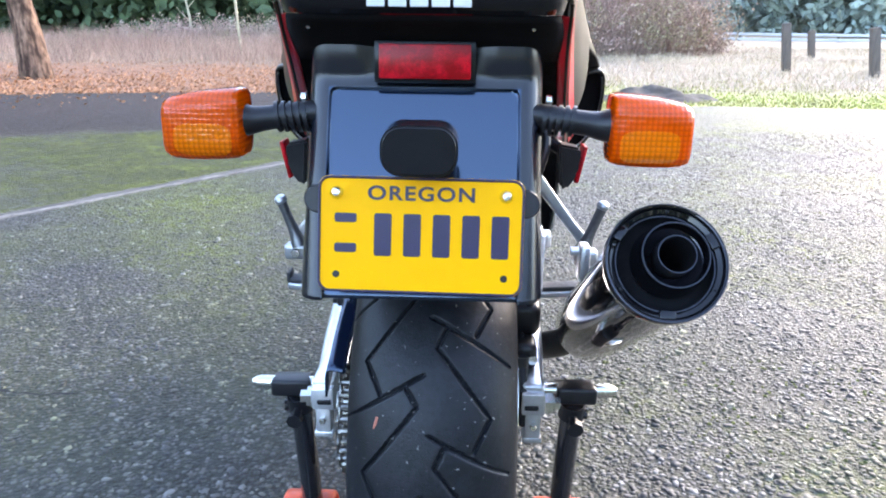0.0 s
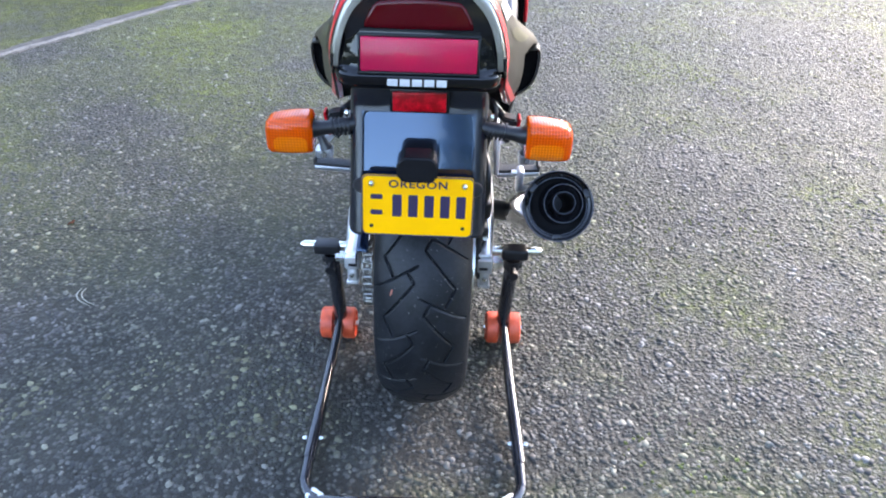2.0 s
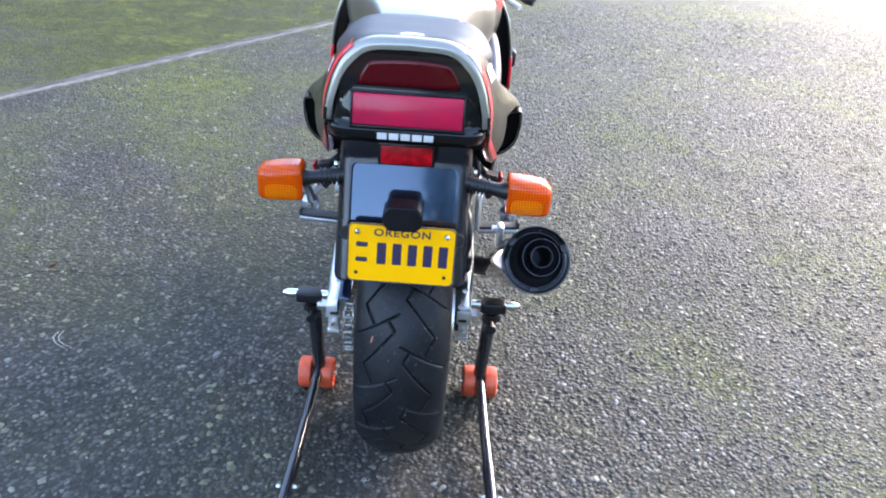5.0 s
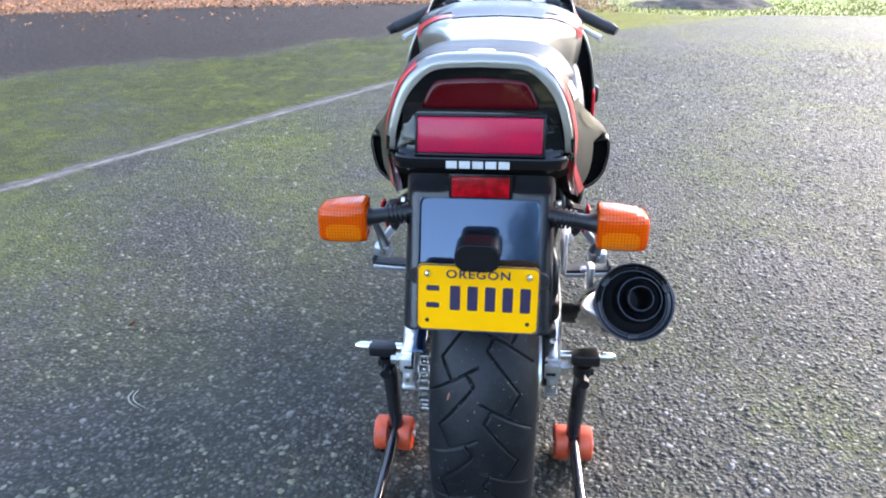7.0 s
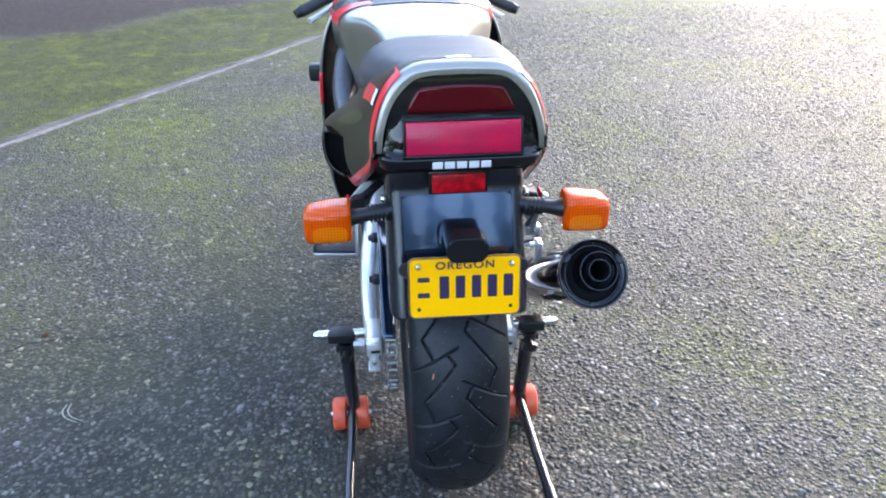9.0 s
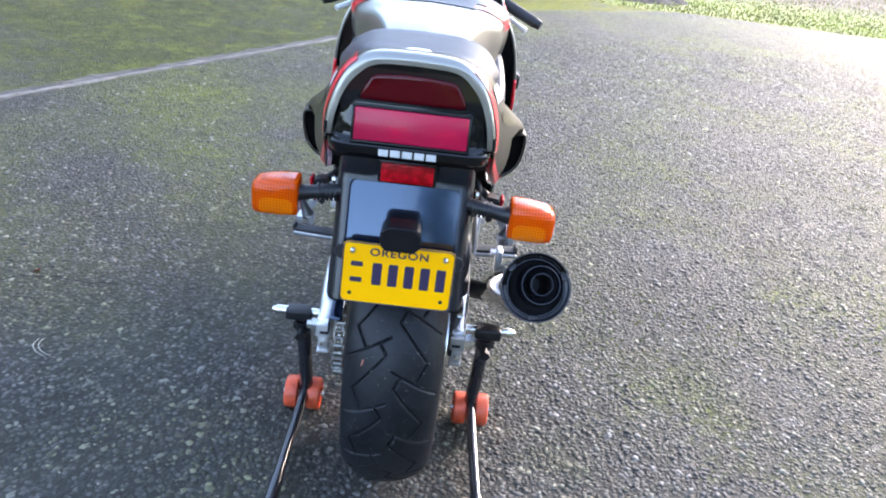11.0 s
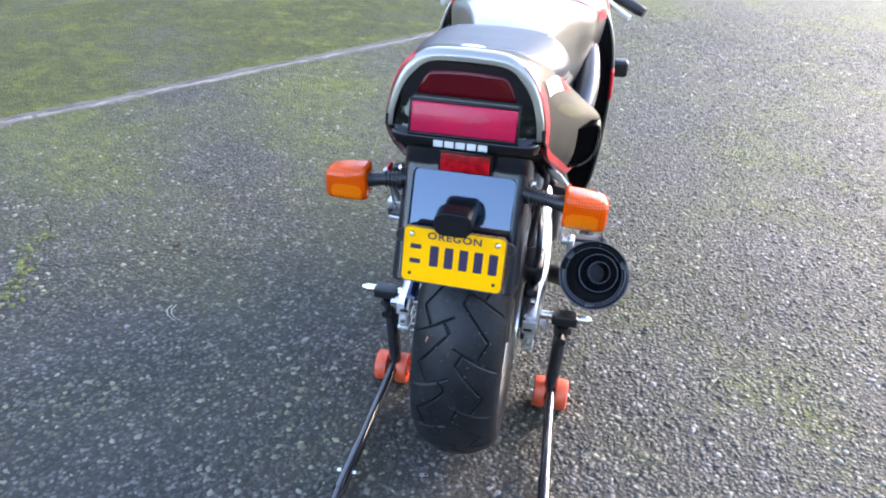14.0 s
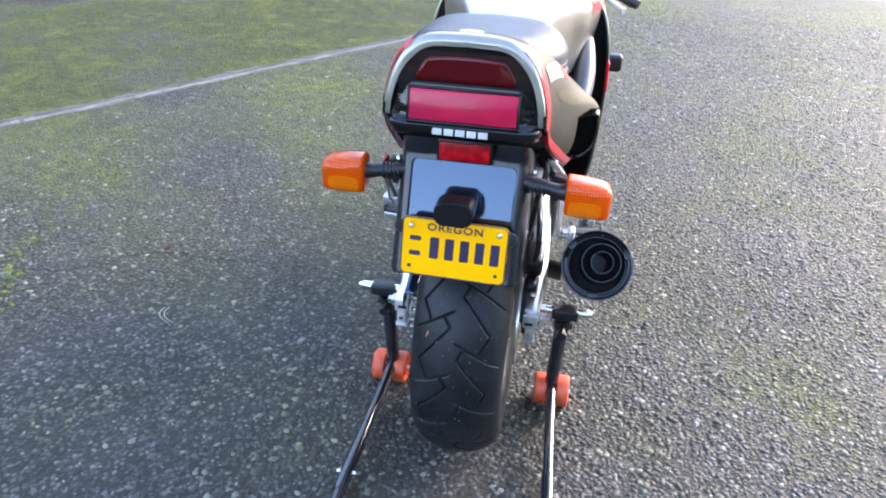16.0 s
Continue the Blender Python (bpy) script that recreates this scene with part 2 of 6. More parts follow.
def box(size, at=(0, 0, 0), bevel=0.002, seg=2, rot=None):
    bm = bmesh.new()
    bmesh.ops.create_cube(bm, size=1)
    bmesh.ops.scale(bm, vec=size, verts=bm.verts)
    if bevel:
        bmesh.ops.bevel(bm, geom=bm.edges[:], offset=bevel, segments=seg, affect='EDGES', profile=0.5)
    m = Matrix.Translation(at) @ (rot or Matrix())
    bmesh.ops.transform(bm, matrix=m, verts=bm.verts)
    return bm


def lathe(profile, seg=48, axis=(0, 0, 1), at=(0, 0, 0), close=False):
    """profile: (radius, height) along the axis."""
    bm = bmesh.new()
    q = Vector((0, 0, 1)).rotation_difference(Vector(axis).normalized()).to_matrix().to_4x4()
    rings = []
    for r, h in profile:
        if r < 1e-6:
            rings.append([bm.verts.new((0, 0, h))])
        else:
            rings.append([bm.verts.new((r * math.cos(2 * math.pi * i / seg), r * math.sin(2 * math.pi * i / seg), h)) for i in range(seg)])
    pairs = list(zip(rings, rings[1:])) + ([(rings[-1], rings[0])] if close else [])
    for a, b in pairs:
        for i in range(seg):
            j = (i + 1) % seg
            va = [a[i % len(a)], a[j % len(a)]] if len(a) > 1 else [a[0]]
            vb = [b[j % len(b)], b[i % len(b)]] if len(b) > 1 else [b[0]]
            if len(va + vb) > 2:
                bm.faces.new(va + vb)
    bmesh.ops.transform(bm, matrix=Matrix.Translation(at) @ q, verts=bm.verts)
    return bm


def tube(pts, radius, seg=14, samples=0, cap=True, flat=1.0):
    """A swept tube along points; radius may be a list."""
    p = smooth_line(pts, samples) if samples else np.asarray(pts, float)
    n = len(p)
    rad = np.interp(np.linspace(0, 1, n), np.linspace(0, 1, len(radius)), radius) if isinstance(radius, (list, tuple)) else [radius] * n
    bm = bmesh.new()
    rings, up = [], None
    for i in range(n):
        d = Vector(p[min(i + 1, n - 1)] - p[max(i - 1, 0)]).normalized()
        if up is None:
            up = Vector((0, 0, 1)) if abs(d.z) < 0.9 else Vector((0, 1, 0))
        side = d.cross(up).normalized()
        up = side.cross(d).normalized()
        ri = float(rad[i])
        rings.append([bm.verts.new(Vector(p[i]) + ri * (side * math.cos(a) + flat * up * math.sin(a))) for a in (2 * math.pi * k / seg for k in range(seg))])
    for a, b in zip(rings, rings[1:]):
        for k in range(seg):
            bm.faces.new((a[k], a[(k + 1) % seg], b[(k + 1) % seg], b[k]))
    if cap:
        bm.faces.new(rings[0][::-1])
        bm.faces.new(rings[-1])
    return bm


def slab(outline, depth, bevel=0.001, seg=2):
    """An outline in (x, z), extruded along +y by depth, with eased edges."""
    bm = bmesh.new()
    vs = [bm.verts.new((x, 0, z)) for x, z in outline]
    f = bm.faces.new(vs)
    r = bmesh.ops.extrude_face_region(bm, geom=[f])
    bmesh.ops.translate(bm, vec=(0, depth, 0), verts=[v for v in r["geom"] if isinstance(v, bmesh.types.BMVert)])
    if bevel:
        bm.normal_update()
        edges = [e for e in bm.edges if e.calc_face_angle(0) > 0.7]
        bmesh.ops.bevel(bm, geom=edges, offset=bevel, segments=seg, affect='EDGES')
    return bm


def round_rect(w, h, r, n=6, cx=0.0, cz=0.0):
    pts = []
    for sx, sz, a0 in ((1, 1, 0), (-1, 1, 90), (-1, -1, 180), (1, -1, 270)):
        for k in range(n + 1):
            a = radians(a0 + 90 * k / n)
            pts.append((cx + sx * (w / 2 - r) + r * math.cos(a), cz + sz * (h / 2 - r) + r * math.sin(a)))
    return pts


def moved(bm, m):
    bmesh.ops.transform(bm, matrix=m, verts=bm.verts)
    return bm


def joined(*bms):
    """Several bmeshes of one part made one."""
    out = bmesh.new()
    for b in bms:
        me = bpy.data.meshes.new("tmp")
        b.to_mesh(me)
        b.free()
        out.from_mesh(me)
        bpy.data.meshes.remove(me)
    return out


# ---- ground ----
def wobble(x, y, s=1.0):
    return noise.noise(Vector((x * s, y * s, 3.7)))


def ground_material(name, kind):
    m = bpy.data.materials.new(name)
    m.use_nodes = True
    nt = m.node_tree
    L = nt.links.new
    b = nt.nodes["Principled BSDF"]
    tc = nt.nodes.new("ShaderNodeTexCoord")

    def nz(scale, detail=5, rough=0.6):
        n = nt.nodes.new("ShaderNodeTexNoise")
        n.inputs["Scale"].default_value, n.inputs["Detail"].default_value, n.inputs["Roughness"].default_value = scale, detail, rough
        L(tc.outputs["Object"], n.inputs["Vector"])
        return n.outputs["Fac"]

    def rng(v, a, c, lo=0.0, hi=1.0):
        r = nt.nodes.new("ShaderNodeMapRange")
        r.inputs["From Min"].default_value, r.inputs["From Max"].default_value = a, c
        r.inputs["To Min"].default_value, r.inputs["To Max"].default_value = lo, hi
        L(v, r.inputs["Value"])
        return r.outputs[0]

    def mixc(f, a, c):
        x = nt.nodes.new("ShaderNodeMix")
        x.data_type = 'RGBA'
        for key, v in (("A", a), ("B", c)):
            if isinstance(v, tuple):
                x.inputs[key].default_value = (*v, 1)
            else:
                L(v, x.inputs[key])
        L(f, x.inputs["Factor"])
        return x.outputs["Result"]

    def mth(op, a, c):
        x = nt.nodes.new("ShaderNodeMath")
        x.operation = op
        for k, v in enumerate((a, c)):
            if isinstance(v, (int, float)):
                x.inputs[k].default_value = v
            else:
                L(v, x.inputs[k])
        return x.outputs[0]
    if kind == "asphalt":
        vor = nt.nodes.new("ShaderNodeTexVoronoi")
        vor.inputs["Scale"].default_value = 80
        L(tc.outputs["Object"], vor.inputs["Vector"])
        vor2 = nt.nodes.new("ShaderNodeTexVoronoi")
        vor2.inputs["Scale"].default_value = 150
        L(tc.outputs["Object"], vor2.inputs["Vector"])
        sep = nt.nodes.new("ShaderNodeSeparateColor")
        L(vor.outputs["Color"], sep.inputs[0])
        stone = mixc(rng(sep.outputs[0], 0.0, 1.0), (0.040, 0.037, 0.033), (0.120, 0.112, 0.098))
        tar = mixc(rng(nz(3.0), 0.35, 0.7), (0.0175, 0.0158, 0.0132), (0.037, 0.0338, 0.0275))
        isstone = rng(vor.outputs["Distance"], 0.55, 0.38)
        base = mixc(mth('MULTIPLY', isstone, rng(sep.outputs[1], 0.2, 0.5)), tar, stone)
        gx = nt.nodes.new("ShaderNodeSeparateXYZ")
        L(tc.outputs["Object"], gx.inputs[0])
        fine = rng(nz(42, 3), 0.36, 0.60)
        moss = mth('MULTIPLY', rng(nz(1.3, 6, 0.68), 0.47, 0.64), fine)
        # more moss across the joint and towards the edge of the lot, less in the dark bare lane by the edge
        side = mth('SUBTRACT', gx.outputs[1], mth('MULTIPLY', gx.outputs[0], 1.53))
        over = mth('MULTIPLY', rng(side, 5.45, 5.75), rng(nz(0.8, 6, 0.65), 0.30, 0.52))
        over = mth('MULTIPLY', over, rng(nz(9, 6, 0.75), 0.30, 0.58))
        lane = mth('ADD', mth('SUBTRACT', gx.outputs[1], mth('MULTIPLY', gx.outputs[0], 0.68)), mth('MULTIPLY', mth('SUBTRACT', nz(0.7, 7, 0.7), 0.25), 2.0))
        lime = mth('MULTIPLY', mth('MULTIPLY', rng(lane, 6.2, 6.9), rng(lane, 7.7, 7.3)), rng(nz(1.1, 7, 0.72), 0.50, 0.66))
        lime = mth('MULTIPLY', mth('MULTIPLY', lime, rng(nz(26, 5, 0.7), 0.34, 0.60)), rng(gx.outputs[0], 0.9, -0.1))
        # a mossy tongue of the verge at the corner of the lot
        corner = mth('ADD', mth('SUBTRACT', gx.outputs[1], mth('MULTIPLY', gx.outputs[0], 0.61)), mth('MULTIPLY', mth('SUBTRACT', nz(1.2, 5), 0.5), 0.5))
        corner = mth('MULTIPLY', mth('MULTIPLY', rng(corner, 5.95, 6.10), rng(gx.outputs[0], 0.3, 0.9)), rng(nz(3, 5), 0.25, 0.50))
        lime = mth('MAXIMUM', lime, corner)
        far = mth('MULTIPLY', rng(gx.outputs[1], 4.6, 6.0), rng(nz(0.5, 5), 0.42, 0.58))
        bare = mth('MULTIPLY', rng(lane, 7.25, 7.65), rng(gx.outputs[0], 0.6, -0.4))
        veil = mth('MULTIPLY', rng(nz(0.9, 5, 0.6), 0.36, 0.60), rng(gx.outputs[0], 0.9, -0.6, 0.10, 0.42))
        # veil and moss drop to 0.06 near the machine, on its left
        moss_share = mth('MAXIMUM', rng(gx.outputs[1], 0.5, 1.6, 0.06, 0.9), rng(mth('ADD', gx.outputs[0], mth('MULTIPLY', mth('SUBTRACT', nz(1.1, 5), 0.5), 1.6)), -0.1, 0.9))
        veil, moss = mth('MULTIPLY', veil, moss_share), mth('MULTIPLY', moss, moss_share)
        allm = mth('ADD', veil, mth('ADD', mth('MULTIPLY', moss, 0.74), mth('MULTIPLY', over, 0.98)))
        allm = mth('ADD', allm, mth('MULTIPLY', far, rng(gx.outputs[0], 0.8, 2.2, 0.50, 0.16)))
        allm = mth('MULTIPLY', mth('MINIMUM', allm, 0.92), rng(bare, 0.0, 1.0, 1.0, 0.12))
        mosscol = mixc(rng(nz(14), 0.3, 0.7), (0.060, 0.078, 0.022), (0.17, 0.185, 0.04))
        film = mixc(rng(nz(9, 5), 0.35, 0.7), (0.047, 0.053, 0.022), (0.100, 0.106, 0.042))
        film = mixc(rng(nz(4, 6, 0.7), 0.50, 0.66), film, mosscol)
        film = mixc(rng(nz(38, 5, 0.75), 0.50, 0.30), film, (0.022, 0.024, 0.012))
        film = mixc(mth('MULTIPLY', rng(nz(55, 5, 0.75), 0.55, 0.66), rng(nz(2.2, 5, 0.6), 0.38, 0.60)), film, (0.21, 0.215, 0.055))
        film = mixc(rng(side, 5.3, 5.8), mosscol, film)
        ground_ = mixc(bare, mixc(allm, base, film), mixc(rng(nz(60, 4), 0.3, 0.7), (0.034, 0.025, 0.021), (0.056, 0.043, 0.037)))
        L(mixc(mth('MULTIPLY', lime, 0.75), ground_, mixc(rng(nz(18, 5), 0.3, 0.7), (0.115, 0.130, 0.022), (0.24, 0.24, 0.035))), b.inputs["Base Color"])
        L(rng(nz(25), 0.3, 0.7, 0.5, 0.75), b.inputs["Roughness"])
        sep2 = nt.nodes.new("ShaderNodeSeparateColor")
        L(vor2.outputs["Color"], sep2.inputs[0])
        # flat-topped flakes at two sizes, each at its own height, with worn rims
        hgt = mth('ADD', mth('MULTIPLY', sep.outputs[2], 0.75), mth('MULTIPLY', sep2.outputs[2], 0.40))
        hgt = mth('SUBTRACT', hgt, mth('MULTIPLY', rng(vor.outputs["Distance"], 0.25, 0.6), 0.55))
        hgt = mth('ADD', hgt, mth('MULTIPLY', nz(90, 4), 0.9))
        L(rng(mth('MAXIMUM', mth('MAXIMUM', allm, lime), mth('MULTIPLY', bare, 0.7)), 0.0, 0.9, 0.31, 0.06), b.inputs["Specular IOR Level"])
        bn = nt.nodes.new("ShaderNodeBump")
        bn.inputs["Strength"].default_value, bn.inputs["Distance"].default_value = 1.0, 0.0056
        L(hgt, bn.inputs["Height"])
        L(bn.outputs[0], b.inputs["Normal"])
    else:
        gx = nt.nodes.new("ShaderNodeSeparateXYZ")
        L(tc.outputs["Object"], gx.inputs[0])
        dry = mixc(rng(nz(2.5), 0.3, 0.7), (0.16, 0.105, 0.065), (0.34, 0.26, 0.17))
        litter = mixc(rng(nz(9), 0.35, 0.65), (0.12, 0.055, 0.03), (0.34, 0.165, 0.085))
        green = mixc(rng(nz(6), 0.3, 0.7), (0.22, 0.24, 0.06), (0.42, 0.42, 0.14))
        left = mth('MULTIPLY', rng(gx.outputs[0], 1.0, -1.0), rng(mth('ADD', gx.outputs[1], mth('MULTIPLY', nz(0.7), 3.0)), 17.0, 14.0))
        right = mth('MULTIPLY', rng(gx.outputs[0], 0.5, 2.0), rng(mth('ADD', gx.outputs[1], mth('MULTIPLY', nz(0.7), 2.5)), 11.6, 10.4))
        c = mixc(mth('MULTIPLY', right, 0.9), mixc(left, dry, litter), green)
        L(c, b.inputs["Base Color"])
        b.inputs["Roughness"].default_value = 0.9
        bn = nt.nodes.new("ShaderNodeBump")
        bn.inputs["Strength"].default_value, bn.inputs["Distance"].default_value = 0.8, 0.03
        L(nz(25, 6), bn.inputs["Height"])
        L(bn.outputs[0], b.inputs["Normal"])
    return m


ASPHALT = ground_material("worn_asphalt", "asphalt")
FIELD = ground_material("field_earth", "field")


def edge_y(x):
    """The far edge of the lot."""
    t = min(1, max(0, (x + 1.0) / 3.6))
    return 8.75 - 0.045 * min(6.0, max(0.0, -1.0 - x)) ** 2 - 1.1 * t * t * (3 - 2 * t) + 0.18 * wobble(x, 0.0, 0.5) + 0.10 * wobble(x, 5.0, 2.3)


def build_ground():
    n, far = 90, 260.0
    ax = np.sign(np.linspace(-1, 1, n)) * np.abs(np.linspace(-1, 1, n)) ** 2.2 * far
    verts, faces = [], []
    for y in ax:
        for x in ax:
            r = math.hypot(x, y - 5)
            z = -0.03 + (0.12 * wobble(x, y, 0.35) + 0.10) * min(1, max(0, (y - 9.0) / 6)) if r < 60 else 0.0
            verts.append((x, y, z))
    for i in range(n - 1):
        for j in range(n - 1):
            faces.append((i * n + j, i * n + j + 1, (i + 1) * n + j + 1, (i + 1) * n + j))
    tagged(part("ground", mesh_of("ground", verts, faces), FIELD, sharp=0), "rough field ground with dry grass and leaf litter", "ground", kind="structure")
    # the paved lot, 30 mm thick, with an uneven far edge
    xs = np.linspace(-30, 30, 241)
    bm = bmesh.new()
    rows = []
    for k in range(13):
        row = []
        for x in xs:
            y1 = edge_y(x)
            y = -25 + (y1 + 25) * k / 11 if k < 12 else y1 + 0.03
            row.append(bm.verts.new((x, y, 0.0 if k < 12 else -0.05)))
        rows.append(row)
    for a, c in zip(rows, rows[1:]):
        for i in range(len(xs) - 1):
            bm.faces.new((a[i], a[i + 1], c[i + 1], c[i]))
    tagged(part("pavement", bm, ASPHALT, sharp=0), "worn mossy asphalt lot with exposed stones", "pavement", kind="structure")


build_ground()


def soft_noise(x, y, cell, seed):
    """Smooth value noise, 0 to 1, for arrays of places."""
    tab = np.random.RandomState(seed).rand(64, 64)
    u, v = x / cell + 17.3, y / cell + 9.1
    i, j = np.floor(u).astype(int), np.floor(v).astype(int)
    f, g = u - i, v - j
    f, g = f * f * (3 - 2 * f), g * g * (3 - 2 * g)
    at = lambda a, c: tab[a % 64, c % 64]
    return (at(i, j) * (1 - f) + at(i + 1, j) * f) * (1 - g) + (at(i, j + 1) * (1 - f) + at(i + 1, j + 1) * f) * g


def chips(name, region, pitch, material, label, seed, top, share):
    """Exposed stones in the asphalt: flat-topped angular flakes bedded side by side, joined."""
    rnd = np.random.RandomState(seed)
    x0, x1, y0, y1 = region
    gx, gy = np.meshgrid(np.arange(x0, x1, pitch), np.arange(y0, y1, pitch * 0.9))
    gx[1::2] += pitch / 2
    cx = (gx + rnd.uniform(-0.36, 0.36, gx.shape) * pitch).ravel()
    cy = (gy + rnd.uniform(-0.36, 0.36, gx.shape) * pitch).ravel()
    # fewer where the tar has filled up or moss has grown and towards the rim of the worn patch
    worn = 0.35 + 0.9 * soft_noise(cx, cy, 0.16, seed) * 0.6 + 0.5 * soft_noise(cx, cy, 0.6, seed + 1)
    # fewer, lower stones on the machine's left stand in for its flatter light
    left = np.clip((cx + 0.45) / 0.9, 0, 1)
    rim = np.minimum.reduce([cx - x0, x1 - cx, cy - y0, y1 - cy]) / 0.6
    keep = rnd.rand(len(cx)) < worn * (share[0] * (1 - 0.35 * np.clip(cy - 0.9, 0, 1)) * (1 - left) + share[1] * left) * np.clip(rim, 0.02, 1)
    keep &= cy - 1.53 * cx < 5.3
    cx, cy = cx[keep], cy[keep]
    count = len(cx)
    n = 6
    rad = pitch * 0.53 * np.exp(np.clip(rnd.normal(-0.10, 0.38, count), -0.9, 0.50))
    stretch = rnd.uniform(0.5, 1.0, count)
    turn = rnd.uniform(0, 6.3, count)
    hh = rnd.uniform(0.2, 1.0, count) * top * (rad / (pitch * 0.5))
    hh *= 0.9 + 0.5 * left[keep] + 0.25 * np.clip(cy - 0.4, 0, 1.2)
    tx, ty = rnd.normal(0, 0.12, count), rnd.normal(0, 0.12, count)
    verts = np.zeros((count, 2 * n, 3))
    for k in range(n):
        a = 2 * math.pi * k / n + rnd.uniform(-0.4, 0.4, count)
        r = rad * rnd.uniform(0.72, 1.15, count)
        ex, ey = r * np.cos(a), r * np.sin(a) * stretch
        px, py = ex * np.cos(turn) - ey * np.sin(turn), ex * np.sin(turn) + ey * np.cos(turn)
        verts[:, k] = np.stack([cx + px, cy + py, np.full(count, -0.002)], 1)
        q = 0.86
        verts[:, n + k] = np.stack([cx + q * px, cy + q * py, hh + tx * q * px + ty * q * py], 1)
    base = (np.arange(count) * 2 * n)[:, None]
    quads = np.array([[k, (k + 1) % n, n + (k + 1) % n, n + k] for k in range(n)])
    me = bpy.data.meshes.new(name)
    me.vertices.add(count * 2 * n)
    me.vertices.foreach_set("co", verts.reshape(-1))
    loops = np.concatenate([(base[:, None] + quads[None]).reshape(count, 4 * n), base + np.arange(n, 2 * n)[None]], 1)
    me.loops.add(count * 5 * n)
    me.loops.foreach_set("vertex_index", loops.reshape(-1).astype(np.int32))
    starts = (np.arange(count) * 5 * n)[:, None] + np.arange(0, 4 * n + 1, 4)[None]
    me.polygons.add(count * (n + 1))
    me.polygons.foreach_set("loop_start", starts.reshape(-1).astype(np.int32))
    me.update(calc_edges=True)
    me.validate()
    tagged(part(name, me, material, sharp=0), label, "gravel", kind="stuff")


STONE = mat("aggregate_stone", (0.067, 0.063, 0.057), 0.62, 0.0, spec=0.38, var=0.3, scale=150, island=True, skew=(0.48, 2.9, 3.6), bump=0.2, bump_scale=900, second=(0.084, 0.080, 0.046), second_scale=2.4)
CAST = mat("cast_and_shaded_alloy", (0.50, 0.51, 0.53), 0.30, 0.8, var=0.08, scale=200, bump=0.05, bump_scale=400)
chips("asphalt_stones", (-2.2, 3.3, -0.75, 3.1), 0.0150, STONE, "grey aggregate stones exposed in the asphalt", 3, 0.0011, (0.46, 0.58))
chips("fine_asphalt_stones", (-1.7, 2.0, -0.6, 1.8), 0.0110, STONE, "small grey aggregate stones exposed in the asphalt", 8, 0.0014, (0.15, 0.25))
chips("far_asphalt_stones", (-3.4, 4.8, 2.4, 5.8), 0.0200, STONE, "grey aggregate stones exposed in the asphalt", 4, 0.0011, (0.26, 0.45))

# joint line across the lot: a worn light strip
JOINT = mat("joint_mortar", (0.108, 0.098, 0.088), 0.9, 0.0, spec=0.2, var=0.3, scale=60, bump=0.5, bump_scale=200, second=(0.062, 0.058, 0.052), second_scale=4)
RIDGE = mat("joint_concrete", (0.190, 0.174, 0.157), 0.9, 0.0, spec=0.2, var=0.3, scale=90, bump=0.5, bump_scale=300, second=(0.125, 0.116, 0.108), second_scale=5)


def strip(p0, p1, offset, half, top, n, ragged, seed, gaps=False):
    """A low ragged strip of mortar along a line on the ground."""
    d = (p1 - p0).normalized()
    s = Vector((d.y, -d.x, 0))
    bm = bmesh.new()
    prev = None
    for i in range(n + 1):
        c = p0.lerp(p1, i / n) + s * (offset + 0.016 * wobble(i * 0.05, 1.0) + 0.3 * half * wobble(i * 0.23, seed + 4.0))
        w0 = half * (1 + ragged * wobble(i * 0.31, seed) + 0.6 * ragged * wobble(i * 1.3, seed + 2.0))
        w1 = half * (1 + ragged * wobble(i * 0.27, seed + 9.0) + 0.6 * ragged * wobble(i * 1.1, seed + 6.0))
        broken = gaps and wobble(i * 0.17, seed + 20.0) > 0.42
        z = top * (0.8 + 0.5 * wobble(i * 0.7, seed + 3.0))
        row = [bm.verts.new(c - s * w0 + Vector((0, 0, -0.003))), bm.verts.new(c - s * w0 * 0.75 + Vector((0, 0, z))),
               bm.verts.new(c + s * w1 * 0.7 + Vector((0, 0, z * 0.8))), bm.verts.new(c + s * w1 + Vector((0, 0, -0.003)))]
        if prev and not broken:
            for k in range(3):
                bm.faces.new((prev[k], prev[k + 1], row[k + 1], row[k]))
        prev = row
    return bm


def build_joint():
    p0, p1 = Vector((-7.0, -5.17, 0)), Vector((0.55, 6.35, 0))
    band = part("joint_line", strip(p0, p1, -0.018, 0.058, 0.0035, 500, 0.45, 7.0), JOINT, sharp=0)
    tagged(band, "worn grey joint strip with a pale ridge running across the asphalt", "trim", kind="structure")
    part("pale_ridge", strip(p0, p1, 0.006, 0.017, 0.0075, 700, 0.6, 31.0, True), RIDGE, band, "pale broken mortar ridge", sharp=0)


build_joint()


# ---- motorcycle ----
bike = thing("motorcycle", "silver and black sport motorcycle raised on a paddock stand", "motorcycle", at=(0.0, 0.316, 0.0))
WX, WY, WZ, WR = 0.010, 0.316, 0.330, 0.314     # rear wheel: centre and tyre radius


